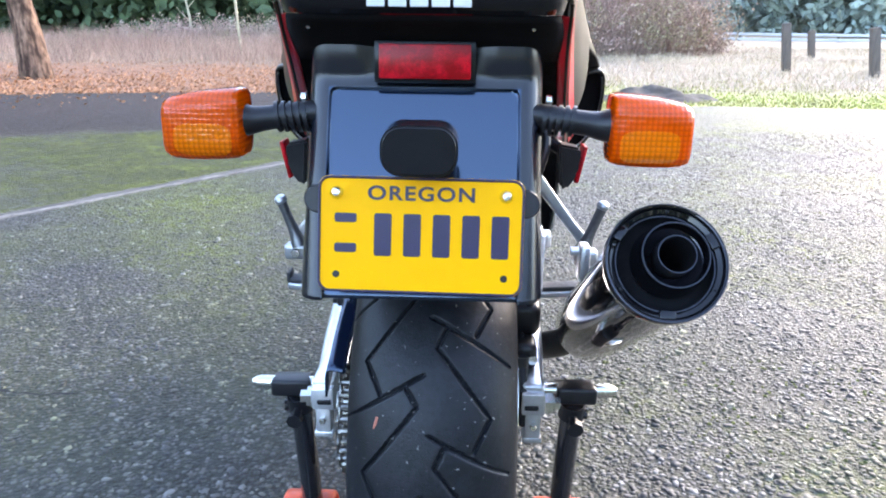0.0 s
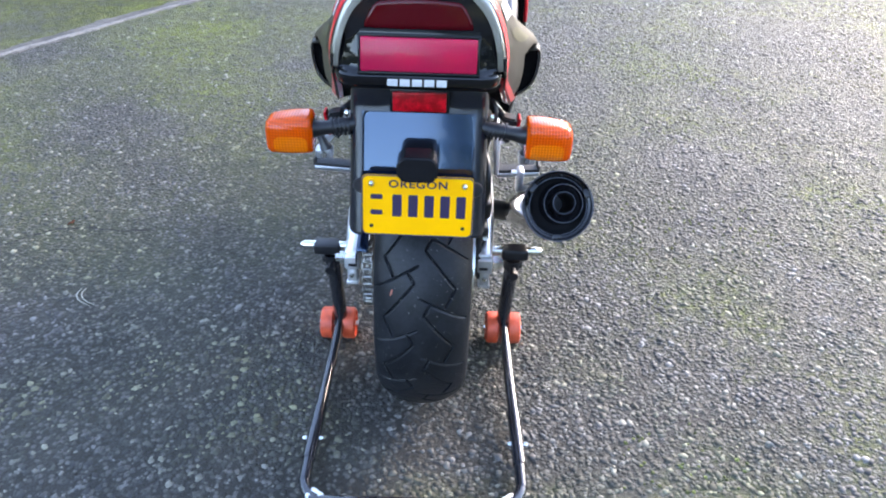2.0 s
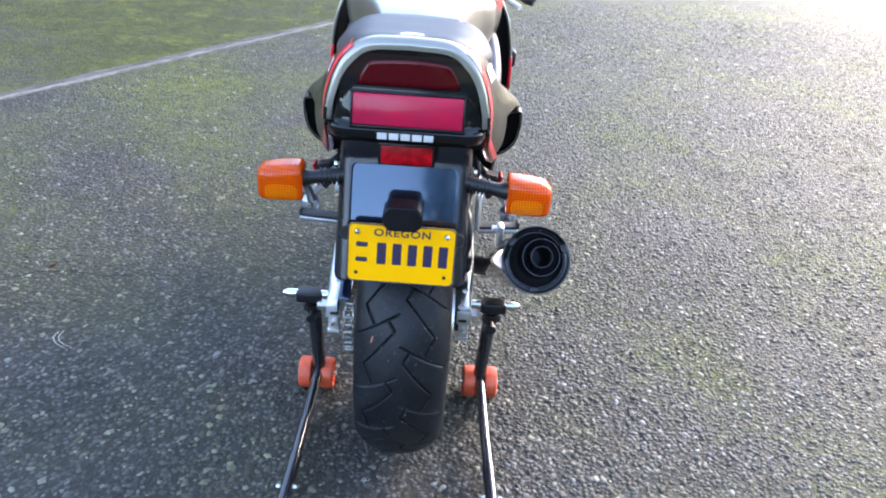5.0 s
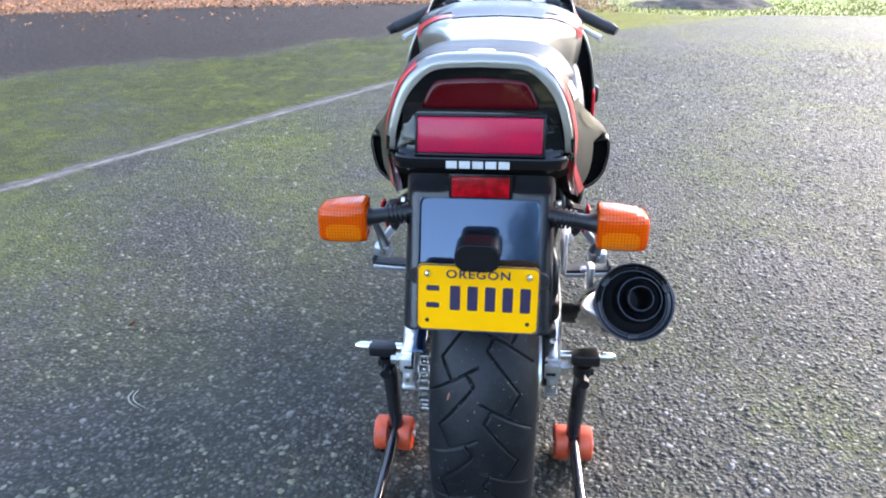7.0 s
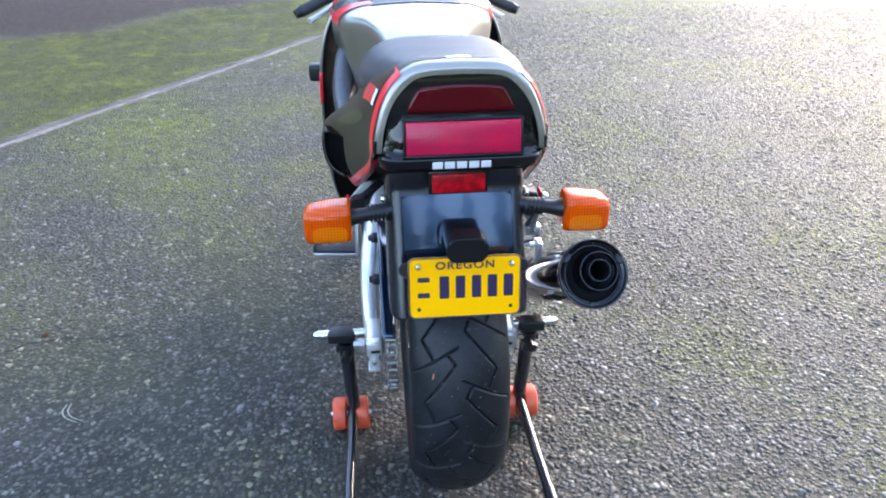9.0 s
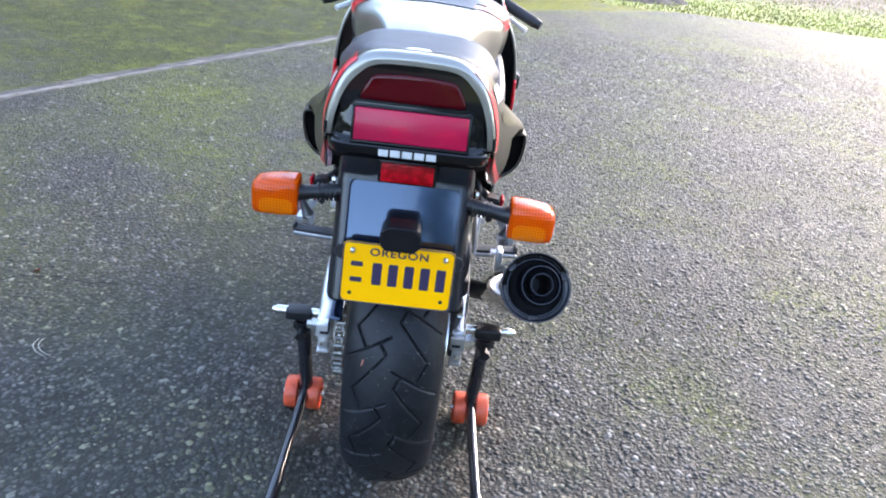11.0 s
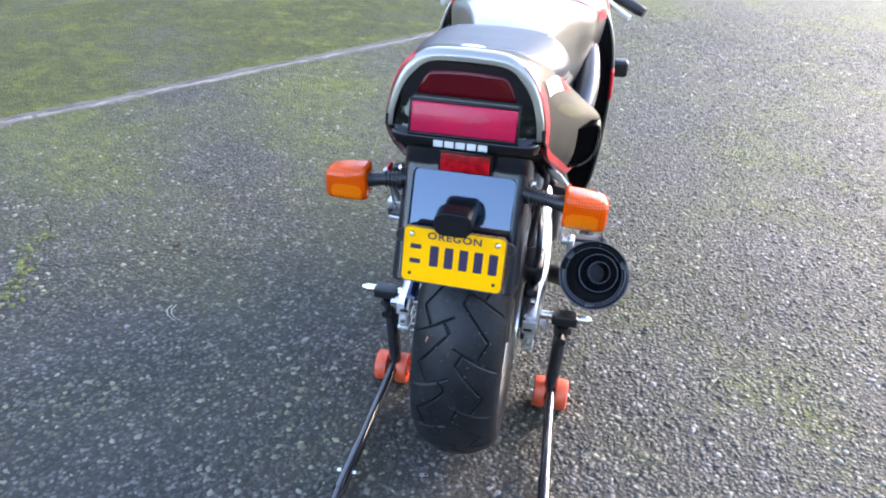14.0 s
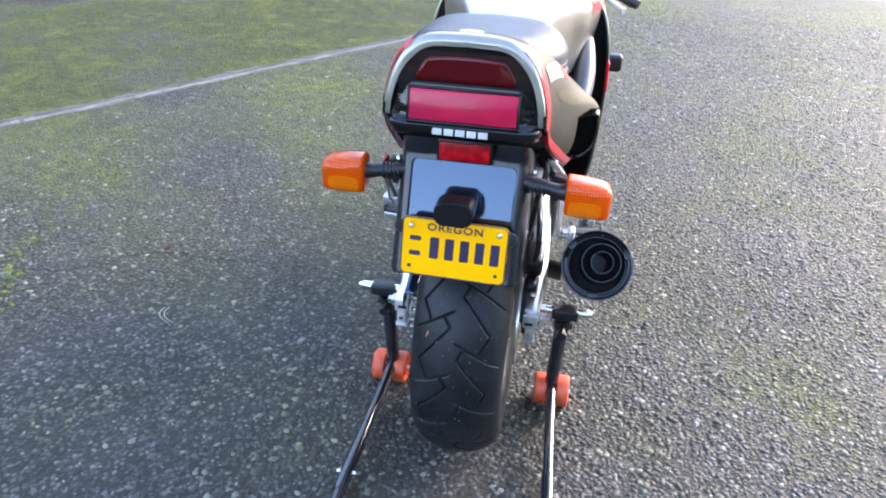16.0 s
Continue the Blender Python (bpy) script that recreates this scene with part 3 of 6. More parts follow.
def tyre_mesh(name, around, across, groove=True):
    """Tyre with a cut zigzag tread, as one closed skin round the wheel's axis (x)."""
    half, drop, pitch = 0.092, 0.052, 2 * math.pi * WR / 16
    lat = np.linspace(-1, 1, across)
    phi = lat * radians(84)
    px = half * np.sin(phi) / math.sin(radians(84))
    pr = WR - drop * (1 - np.cos(phi)) ** 0.92 / (1 - math.cos(radians(84))) ** 0.92
    arc = np.concatenate([[0], np.cumsum(np.hypot(np.diff(px), np.diff(pr)))])
    arc -= arc[-1] / 2
    lines = [  # (lateral x, arc) of the cuts of one pitch
        [(-0.089, 0.139), (-0.008, 0.186)], [(-0.0262, 0.1728), (-0.0140, 0.1530), (-0.0700, 0.0795), (-0.0535, 0.0420)],
        [(-0.0015, 0.2480), (0.081, 0.2025)], [(0.0148, 0.2371), (0.0050, 0.2148), (0.0613, 0.1423), (0.0448, 0.1070)]]
    ang = np.arange(around) * 2 * math.pi / around
    s = ang * WR
    X, S = np.meshgrid(px, s)
    depth = np.zeros_like(X)
    if groove:
        total = 2 * math.pi * WR
        for line in lines:
            for (x0, s0), (x1, s1) in zip(line, line[1:]):
                for k in range(-1, 18):
                    a, b = np.array([x0, s0 + k * pitch]), np.array([x1, s1 + k * pitch])
                    lo, hi = min(a[1], b[1]) - 0.01, max(a[1], b[1]) + 0.01
                    i0, i1 = max(0, int(lo / total * around)), min(around, int(hi / total * around) + 2)
                    if i1 <= i0:
                        continue
                    sx, ss = X[i0:i1], S[i0:i1]
                    d = b - a
                    t = np.clip(((sx - a[0]) * d[0] + (ss - a[1]) * d[1]) / (d @ d), 0, 1)
                    dist = np.hypot(sx - a[0] - t * d[0], ss - a[1] - t * d[1])
                    w = 0.0014 * (1 - 0.35 * abs(2 * t - 1))
                    depth[i0:i1] = np.maximum(depth[i0:i1], 0.0042 * np.clip((w + 0.0012 - dist) / 0.0012, 0, 1))
    R = pr[None, :] - depth
    side = [(0.0915, 0.254), (0.089, 0.243), (0.083, 0.230), (0.075, 0.2215), (0.069, 0.2175), (0.066, 0.2145)]
    cols_x = np.concatenate([[-a for a, _ in side[::-1]], px, [a for a, _ in side]])
    sr = np.array([r for _, r in side])
    Rf = np.concatenate([np.tile(sr[::-1], (around, 1)), R, np.tile(sr, (around, 1))], 1)
    Xf = np.tile(cols_x, (around, 1))
    th = ang[:, None]
    co = np.stack([WX + Xf, WY - Rf * np.cos(th), WZ + Rf * np.sin(th)], -1)
    n, m = co.shape[:2]
    i = np.arange(n)[:, None] * m
    i2 = ((np.arange(n) + 1) % n)[:, None] * m
    j = np.arange(m - 1)[None]
    quads = np.stack([i + j, i + j + 1, i2 + j + 1, i2 + j], -1).reshape(-1, 4)
    me = bpy.data.meshes.new(name)
    me.vertices.add(n * m)
    me.vertices.foreach_set("co", co.reshape(-1))
    me.loops.add(quads.size)
    me.loops.foreach_set("vertex_index", quads.reshape(-1).astype(np.int32))
    me.polygons.add(len(quads))
    me.polygons.foreach_set("loop_start", (np.arange(len(quads)) * 4).astype(np.int32))
    me.update(calc_edges=True)
    me.polygons.foreach_set("use_smooth", [True] * len(quads))
    return me


def build_rear_wheel():
    rim = lathe([(0.200, -0.060), (0.222, -0.066), (0.224, -0.070), (0.218, -0.073), (0.208, -0.062), (0.186, -0.040), (0.182, 0.0), (0.186, 0.040), (0.208, 0.062), (0.218, 0.073), (0.224, 0.070), (0.222, 0.066), (0.200, 0.060)], 96, (1, 0, 0), (WX, WY, WZ))
    wheel = part("rear_wheel", rim, WHEEL, bike, "light silver cast rim")
    part("tyre", tyre_mesh("tyre", 1240, 150), RUBBER, wheel, "black road tyre with zigzag cut grooves", sharp=50)
    for k in range(3):
        a = radians(20 + 120 * k)
        rot = Matrix.Translation((WX, WY, WZ)) @ Matrix.Rotation(a, 4, 'X')
        part("spoke", moved(box((0.05, 0.055, 0.15), (0, 0, 0.115), 0.012, 3), rot), WHEEL, wheel)
    part("hub", lathe([(0.0, -0.085), (0.05, -0.085), (0.055, -0.06), (0.05, 0.0), (0.055, 0.06), (0.05, 0.085), (0.0, 0.085)], 36, (1, 0, 0), (WX, WY, WZ)), WHEEL, wheel)
    part("brake_disc", lathe([(0.06, -0.0025), (0.11, -0.0025), (0.11, 0.0025), (0.06, 0.0025)], 64, (1, 0, 0), (0.112, WY, WZ), close=True), STEEL, wheel, "steel brake disc")
    # toothed sprocket on the chain side
    bm = bmesh.new()
    n = 43
    outl = []
    for k in range(n * 4):
        r = (0.0935, 0.1005, 0.1005, 0.0935)[k % 4]
        outl.append((r * math.cos(2 * math.pi * k / (n * 4)), r * math.sin(2 * math.pi * k / (n * 4))))
    f0 = [bm.verts.new((-0.114, WY + a, WZ + b)) for a, b in outl]
    f1 = [bm.verts.new((-0.108, WY + a, WZ + b)) for a, b in outl]
    bm.faces.new(f0)
    bm.faces.new(f1[::-1])
    for k in range(len(outl)):
        j = (k + 1) % len(outl)
        bm.faces.new((f0[k], f0[j], f1[j], f1[k]))
    part("sprocket", bm, CHAIN, wheel, "toothed steel sprocket")


build_rear_wheel()


def build_chain():
    """Roller chain round the rear and the front sprocket, link by link."""
    cy, cz, r1 = WY, WZ, 0.099
    fy, fz, r2 = 0.93, 0.40, 0.038
    tilt = math.atan2(fz - cz, fy - cy)
    off = math.asin((r1 - r2) / math.hypot(fy - cy, fz - cz))
    path = []
    up, low = math.pi / 2 + tilt + off, -math.pi / 2 + tilt - off + 2 * math.pi
    for k in range(40):
        a = up + (low - up) * k / 39
        path.append((cy + r1 * math.cos(a), cz + r1 * math.sin(a)))
    for k in range(20):
        a = low + (up + 2 * math.pi - low) * k / 19
        path.append((fy + r2 * math.cos(a), fz + r2 * math.sin(a)))
    path.append(path[0])
    p = np.array(path)
    d = np.concatenate([[0], np.cumsum(np.hypot(*np.diff(p, axis=0).T))])
    count = int(d[-1] / 0.0159) // 2 * 2
    pins = np.stack([np.interp(np.linspace(0, d[-1], count + 1), d, p[:, k]) for k in (0, 1)], 1)

    def link(wide):
        bms = []
        for s in (-1, 1):
            sl = slab(round_rect(0.0255, 0.0125, 0.006, 3), 0.0022, 0)
            bms.append(moved(sl, Matrix.Translation((s * wide - 0.0011, 0, 0)) @ Matrix.Rotation(radians(-90), 4, 'Z')))
        bms.append(lathe([(0.0, -0.009), (0.0048, -0.009), (0.0048, 0.009), (0.0, 0.009)], 10, (1, 0, 0), (0, 0.0079, 0)))
        return joined(*bms)
    chain = part("chain", lathe([(0.02, -0.004), (0.035, -0.004), (0.035, 0.004), (0.02, 0.004)], 30, (1, 0, 0), (-0.111, fy, fz), close=True), CHAIN, bike, "greased steel drive chain")
    meshes = []
    for wide in (0.0072, 0.0100):
        o = part("link", link(wide), CHAIN, chain)
        meshes.append(o.data)
        bpy.data.objects.remove(o)
    for k in range(count):
        a, b = pins[k], pins[k + 1]
        mid = (a + b) / 2
        ang = math.atan2(b[1] - a[1], b[0] - a[0])
        part("link", meshes[k % 2], CHAIN, chain, place=Matrix.Translation((-0.111, mid[0], mid[1])) @ Matrix.Rotation(ang, 4, 'X'), sharp=0)


def beam(pts, wide, tall, samples, r=0.35):
    """A bar of rounded rectangular section swept along points; wide and tall may change along it."""
    p = smooth_line(pts, samples)
    q = np.linspace(0, 1, samples)
    ws = np.interp(q, np.linspace(0, 1, len(wide)), wide)
    hs = np.interp(q, np.linspace(0, 1, len(tall)), tall)
    rows = []
    for i in range(samples):
        d = Vector(p[min(i + 1, samples - 1)] - p[max(i - 1, 0)]).normalized()
        side = d.cross(Vector((0, 0, 1))).normalized()
        up = side.cross(d).normalized()
        rows.append([tuple(Vector(p[i]) + side * a + up * c) for a, c in round_rect(ws[i], hs[i], r * min(ws[i], hs[i]), 4)])
    bm = bmesh.new()
    rings = [[bm.verts.new(v) for v in row] for row in rows]
    n = len(rings[0])
    for a, c in zip(rings, rings[1:]):
        for k in range(n):
            bm.faces.new((a[k], a[(k + 1) % n], c[(k + 1) % n], c[k]))
    bm.faces.new(rings[0][::-1])
    bm.faces.new(rings[-1])
    return bm


def build_swingarm():
    arm = part("swingarm", tube([(-0.11, 0.80, 0.43), (0.0, 0.80, 0.43), (0.11, 0.80, 0.43)], 0.045, 16), ALU, bike, "bright aluminium swingarm")
    for s in (-1, 1):
        dx = -0.010 if s > 0 else 0.0
        pts = [(s * 0.150 + dx, 0.285, 0.352), (s * 0.153 + dx, 0.40, 0.372), (s * 0.147 + dx, 0.52, 0.405), (s * 0.134 + dx, 0.64, 0.437), (s * 0.115, 0.75, 0.452), (s * 0.094, 0.86, 0.445)]
        part("arm_beam", beam(pts, [0.026, 0.036, 0.046, 0.050, 0.046, 0.04], [0.050, 0.060, 0.072, 0.078, 0.074, 0.07], 30, 0.38), ALU, arm, sharp=60)
        # axle adjuster with its end cap and lower tab
        # right block takes the greyer CAST: its shade is put into the colour
        part("axle_block", joined(box((0.030, 0.075, 0.050), (s * 0.1475 + dx, 0.298, 0.362), 0.005, 3), box((0.031, 0.014, 0.032), (s * 0.1475 + dx, 0.258, 0.362), 0.003), box((0.021, 0.024, 0.050), (s * 0.1485 + dx, 0.270, 0.325), 0.003), box((0.026, 0.030, 0.008), (s * 0.1485 + dx, 0.272, 0.304), 0.002)), ALU if s < 0 else CAST, arm)
        part("axle_nut", lathe([(0, 0), (0.016, 0), (0.016, 0.014), (0.010, 0.016), (0.010, 0.024), (0, 0.025)], 6, (s, 0, 0), (s * 0.168 + dx, WY, WZ)), STEEL, arm)
        part("adjuster_slot", box((0.019, 0.002, 0.007), (s * 0.1450 + dx, 0.2505, 0.3580), 0.0015), SATIN, arm)
        part("adjuster_bolt", lathe([(0, 0.008), (0.004, 0.0075), (0.0052, 0.004), (0.0052, 0)], 6, (0, -1, 0), (s * 0.1485 + dx, 0.256, 0.328)), STEEL, arm)
        part("lift_spool", lathe([(0, 0), (0.0105, 0), (0.0105, 0.116), (0.0095, 0.120), (0.006, 0.127), (0, 0.129)], 20, (s, 0, 0), (s * 0.152 - 0.003, 0.38, 0.317)), STEEL, arm, "bare steel lift spool")
    # chain guard over the left run
    g = loft(np.array([[(-0.131, y, z - 0.030), (-0.130, y, z), (-0.124, y, z + 0.008), (-0.104, y, z + 0.005)] for y, z in ((0.195, 0.428), (0.30, 0.462), (0.42, 0.484), (0.58, 0.490))]), 20, 14)
    solid(part("chain_guard", grid_mesh("chain_guard", g), FENDER, bike, "glossy black chain guard", sharp=0), 0.003)
    for y, z in ((0.37, 0.462), (0.53, 0.478)):
        part("guard_bolt", joined(box((0.016, 0.022, 0.018), (-0.136, y, z), 0.004), lathe([(0, 0), (0.008, 0), (0.0075, 0.010), (0, 0.011)], 12, (-1, 0, 0), (-0.140, y, z))), SATIN, bike)
    # inner hugger over the tyre
    g = loft(np.array([[(WX + 0.098 * u, WY + 0.34 * math.cos(a), WZ + (0.34 - 0.03 * u * u) * math.sin(a)) for u in (-1, -0.6, 0, 0.6, 1)] for a in (1.25, 0.9, 0.5, 0.2)]), 16, 16)
    solid(part("inner_fender", grid_mesh("inner_fender", g), SATIN, bike, "matt black inner fender", sharp=0), 0.003)
    # rear brake caliper, its hose and bracket
    cal = part("brake_caliper", joined(box((0.045, 0.075, 0.055), (0.128, 0.37, 0.455), 0.014, 4, Matrix.Rotation(0.3, 4, 'X')), box((0.03, 0.05, 0.04), (0.130, 0.33, 0.405), 0.010, 4), tube([(0.122, 0.30, 0.41), (0.122, 0.285, 0.34)], 0.010, 12)), SATIN, bike, "black rear brake caliper")
    part("caliper_bracket", joined(box((0.012, 0.13, 0.050), (0.124, 0.325, 0.392), 0.005, 3, Matrix.Rotation(0.55, 4, 'X')), box((0.016, 0.05, 0.060), (0.127, 0.285, 0.350), 0.007, 3)), SATIN, cal)
    part("bleed_nipple", tube([(0.138, 0.335, 0.490), (0.141, 0.320, 0.512)], [0.005, 0.0035], 10), STEEL, cal)
    part("brake_hose", tube([(0.132, 0.32, 0.48), (0.136, 0.30, 0.53), (0.132, 0.33, 0.575), (0.125, 0.43, 0.56), (0.12, 0.6, 0.5)], 0.006, 10, 24), SATIN, cal)
    part("caliper_bolt", lathe([(0, 0), (0.007, 0), (0.007, 0.006), (0, 0.007)], 6, (0, -1, 0), (0.138, 0.304, 0.405)), STEEL, cal)


build_chain()
build_swingarm()


def build_exhaust():
    end, front = Vector((0.244, 0.089, 0.621)), Vector((0.2397, 0.475, 0.376))
    axis = (front - end).normalized()
    L = (front - end).length
    prof = [(0.0, L + 0.06), (0.022, L + 0.058), (0.026, L + 0.03), (0.040, L + 0.006), (0.050, L - 0.012), (0.0545, L - 0.04), (0.0560, L * 0.6), (0.0560, 0.012)]
    can = part("silencer", lathe(prof, 72, axis, end), BLACK_CHROME, bike, "black chrome exhaust silencer")
    capp = [(0.0565, 0.020), (0.0600, 0.017), (0.0622, 0.012), (0.0622, 0.0), (0.0616, -0.0024), (0.0603, -0.0030), (0.0590, -0.0024), (0.0580, 0.0)]
    part("cap_rim", lathe(capp, 80, axis, end), BLACK_CHROME, can, "rolled black chrome rim")
    part("end_cap", lathe([(0.0580, 0.0), (0.0576, 0.0022), (0.0540, 0.0028), (0.0535, 0.0042), (0.0498, 0.0048), (0.0490, 0.0075), (0.0482, 0.0130), (0.0440, 0.0190), (0.0385, 0.0215), (0.030, 0.0225)], 80, axis, end), LINING, can, "black dished end cap")
    part("cap_band", lathe([(0.0574, 0.0012), (0.0566, 0.0002), (0.0520, 0.0022), (0.0512, 0.0040)], 80, axis, end), GLOSS, can, "glossy blue-black band round the cap")
    o = end + Vector((0.0062, 0, 0.0058))
    part("outlet_ring", lathe([(0.0385, 0.022), (0.0372, 0.012), (0.0352, 0.006), (0.0348, -0.008), (0.0340, -0.0105), (0.0330, -0.0110), (0.0322, -0.0100), (0.0316, 0.004), (0.0200, 0.010)], 64, axis, o), BLACK_CHROME, can, "black chrome outlet collar")
    o2 = o + Vector((0.0016, 0, 0.0012))
    part("outlet_pipe", lathe([(0.0200, 0.02), (0.0200, -0.007), (0.0194, -0.0088), (0.0186, -0.0090), (0.0179, -0.0078), (0.0176, 0.11), (0, 0.11)], 56, axis, o2), DARK_STEEL, can, "dark steel outlet pipe")
    # lighter rings paint the glints along the exhaust's rolled edges
    for name, r, at, depth in (("rim_edge", 0.0612, end, -0.0030), ("collar_edge", 0.0334, o, -0.0112), ("pipe_edge", 0.0190, o2, -0.0091), ("dish_edge", 0.0500, end, 0.0044)):
        part(name, lathe([(r - 0.0007, depth), (r - 0.0004, depth - 0.0006), (r + 0.0004, depth - 0.0006), (r + 0.0007, depth)], 72, axis, at), RIM_GLINT, can, "thin lighter ring painting an edge glint")
    q = Vector((0, 0, 1)).rotation_difference(axis).to_matrix().to_4x4()
    for a in (92, 215, 335):
        m = Matrix.Translation(end) @ q @ Matrix.Rotation(radians(a), 4, 'Z') @ Matrix.Translation((0.0535, 0, 0.0018))
        part("cap_clip", moved(box((0.010, 0.017, 0.006), (0, 0, 0), 0.0018, 3), m), GLOSS, can)
    for a in (30, 150, 275):
        m = Matrix.Translation(end) @ q @ Matrix.Rotation(radians(a), 4, 'Z') @ Matrix.Translation((0.0545, 0, 0.0012))
        part("rivet", moved(lathe([(0, -0.002), (0.0012, -0.0016), (0.0016, 0)], 10), m), DARK_STEEL, can)
    c = end + axis * (L * 0.55)
    part("hanger", joined(box((0.014, 0.03, 0.05), tuple(c + Vector((-0.042, 0.01, 0.06))), 0.004), tube([tuple(c + Vector((-0.060, 0.01, 0.075))), tuple(c + Vector((-0.034, 0.01, 0.075)))], 0.006, 12)), ALU, can)
    part("header_pipe", tube([tuple(front + axis * 0.03), (0.20, 0.60, 0.29), (0.12, 0.78, 0.21), (0.05, 1.0, 0.19)], 0.025, 16, 24), DARK_STEEL, bike)


build_exhaust()


def build_fender():
    zs = np.sort(np.concatenate([np.linspace(0.604, 0.872, 76), np.linspace(0.786, 0.791, 12)]))
    us = np.sort(np.concatenate([np.linspace(-1, 1, 81), *[s * np.linspace(0.7762, 0.8238, 14) for s in (-1, 1)]]))
    w = np.interp(zs, [0.60, 0.72, 0.80, 0.88], [0.114, 0.1125, 0.1125, 0.107])
    yb = np.interp(zs, [0.60, 0.80, 0.835, 0.88], [0.006, 0.088, 0.091, 0.096])
    step = lambda a, b, v: np.clip((v - a) / (b - a), 0, 1) ** 2 * (3 - 2 * np.clip((v - a) / (b - a), 0, 1))
    rows = []
    for z, ww, y0 in zip(zs, w, yb):
        x = us * ww
        corner = np.hypot(np.clip(np.abs(x) - 0.0825, 0, 1), max(0.0, z - 0.7825))     # rounded upper corners
        inside = step(0.0078, 0.0058, corner) * step(0.812, 0.792, np.abs(us))
        ledge = step(0.792, 0.822, z) * (1 - step(0.068, 0.044, np.abs(x)))
        y = y0 + 0.006 * inside - 0.003 * ledge + 0.015 * (np.clip(np.abs(us) - 0.825, 0, 1) / 0.175) ** 2 + 0.010 * (np.clip(np.abs(us) - 0.94, 0, 1) / 0.06) ** 2
        face = np.stack([x, y, np.full_like(x, z)], 1)
        side = lambda s: np.array([(s * (ww + 0.001), y0 + d, z) for d in (0.04, 0.06, 0.10, 0.16 + 0.15 * (z - 0.60))])
        rows.append(np.concatenate([side(-1)[::-1], face, side(1)]))
    g = np.array(rows)
    fender = part("rear_fender", grid_mesh("rear_fender", g), FENDER, bike, "glossy black plastic rear fender", sharp=0)
    fender.data.materials.append(FENDER_EDGE)
    for p in fender.data.polygons:
        p.material_index = int(abs(p.center.x) > 0.0905 or p.center.z > 0.7905 or p.center.y > 0.12)
    solid(fender, 0.003)
    part("fender_lip", box((0.224, 0.05, 0.006), (0.002, 0.062, 0.606), 0.003), FENDER, fender)
    for s in (-1, 1):
        part("fender_bolt", lathe([(0, 0), (0.005, 0), (0.0045, 0.004), (0, 0.005)], 14, (0, -1, 0), (s * 0.091, 0.071, 0.858)), STEEL, fender)
        part("stay_bolt", lathe([(0, 0), (0.007, 0), (0.006, 0.005), (0, 0.006)], 14, (s, 0, 0), (s * 0.1165, 0.105, 0.777)), STEEL, fender)
    # red reflector in a black holder
    tilt = Matrix.Translation((0.001, 0.074, 0.8145)) @ Matrix.Rotation(radians(-4), 4, 'X')
    hold = part("reflector", moved(joined(box((0.094, 0.014, 0.038), (0, 0.006, 0), 0.002)), tilt), HOUSING, bike, "red reflector in a black holder")
    part("reflector_lens", moved(box((0.084, 0.006, 0.031), (0, -0.0025, 0), 0.0012), tilt), REFLEX, hold, "red prismatic lens")
    # number plate lamp
    lamp = slab(round_rect(0.0630, 0.041, 0.017, 8), 0.034, 0.0022, 3)
    for v in lamp.verts:
        v.co.z += 0.10 * max(0.0, v.co.y - 0.004)
    lamp = part("plate_lamp", moved(lamp, Matrix.Translation((0.0026, -0.0335, 0.7497)) @ Matrix.Rotation(radians(-3), 4, 'X')), HOUSING, bike, "glossy black plate lamp")
    part("lamp_base", box((0.057, 0.075, 0.034), (0.0026, 0.034, 0.738), 0.010, 3), HOUSING, lamp)


build_fender()


def text_mesh(body, width, height, depth):
    cu = bpy.data.curves.new("lettering", 'FONT')
    cu.body, cu.size, cu.extrude = body, 1.0, 0.0
    cu.align_x, cu.align_y = 'CENTER', 'CENTER'
    cu.space_character = 1.15
    cu.offset = 0.02
    tmp = new("lettering", cu)
    bpy.context.view_layer.update()
    me = bpy.data.meshes.new_from_object(tmp.evaluated_get(bpy.context.evaluated_depsgraph_get()))
    bpy.data.objects.remove(tmp)
    bm = bmesh.new()
    bm.from_mesh(me)
    bpy.data.meshes.remove(me)
    r = bmesh.ops.extrude_face_region(bm, geom=bm.faces[:])
    bmesh.ops.translate(bm, vec=(0, 0, 1), verts=[v for v in r["geom"] if isinstance(v, bmesh.types.BMVert)])
    xs, ys = [v.co.x for v in bm.verts], [v.co.y for v in bm.verts]
    for v in bm.verts:
        v.co = Vector(((v.co.x - (min(xs) + max(xs)) / 2) * width / (max(xs) - min(xs)), -v.co.z * depth, (v.co.y - (min(ys) + max(ys)) / 2) * height / (max(ys) - min(ys))))
    return bm


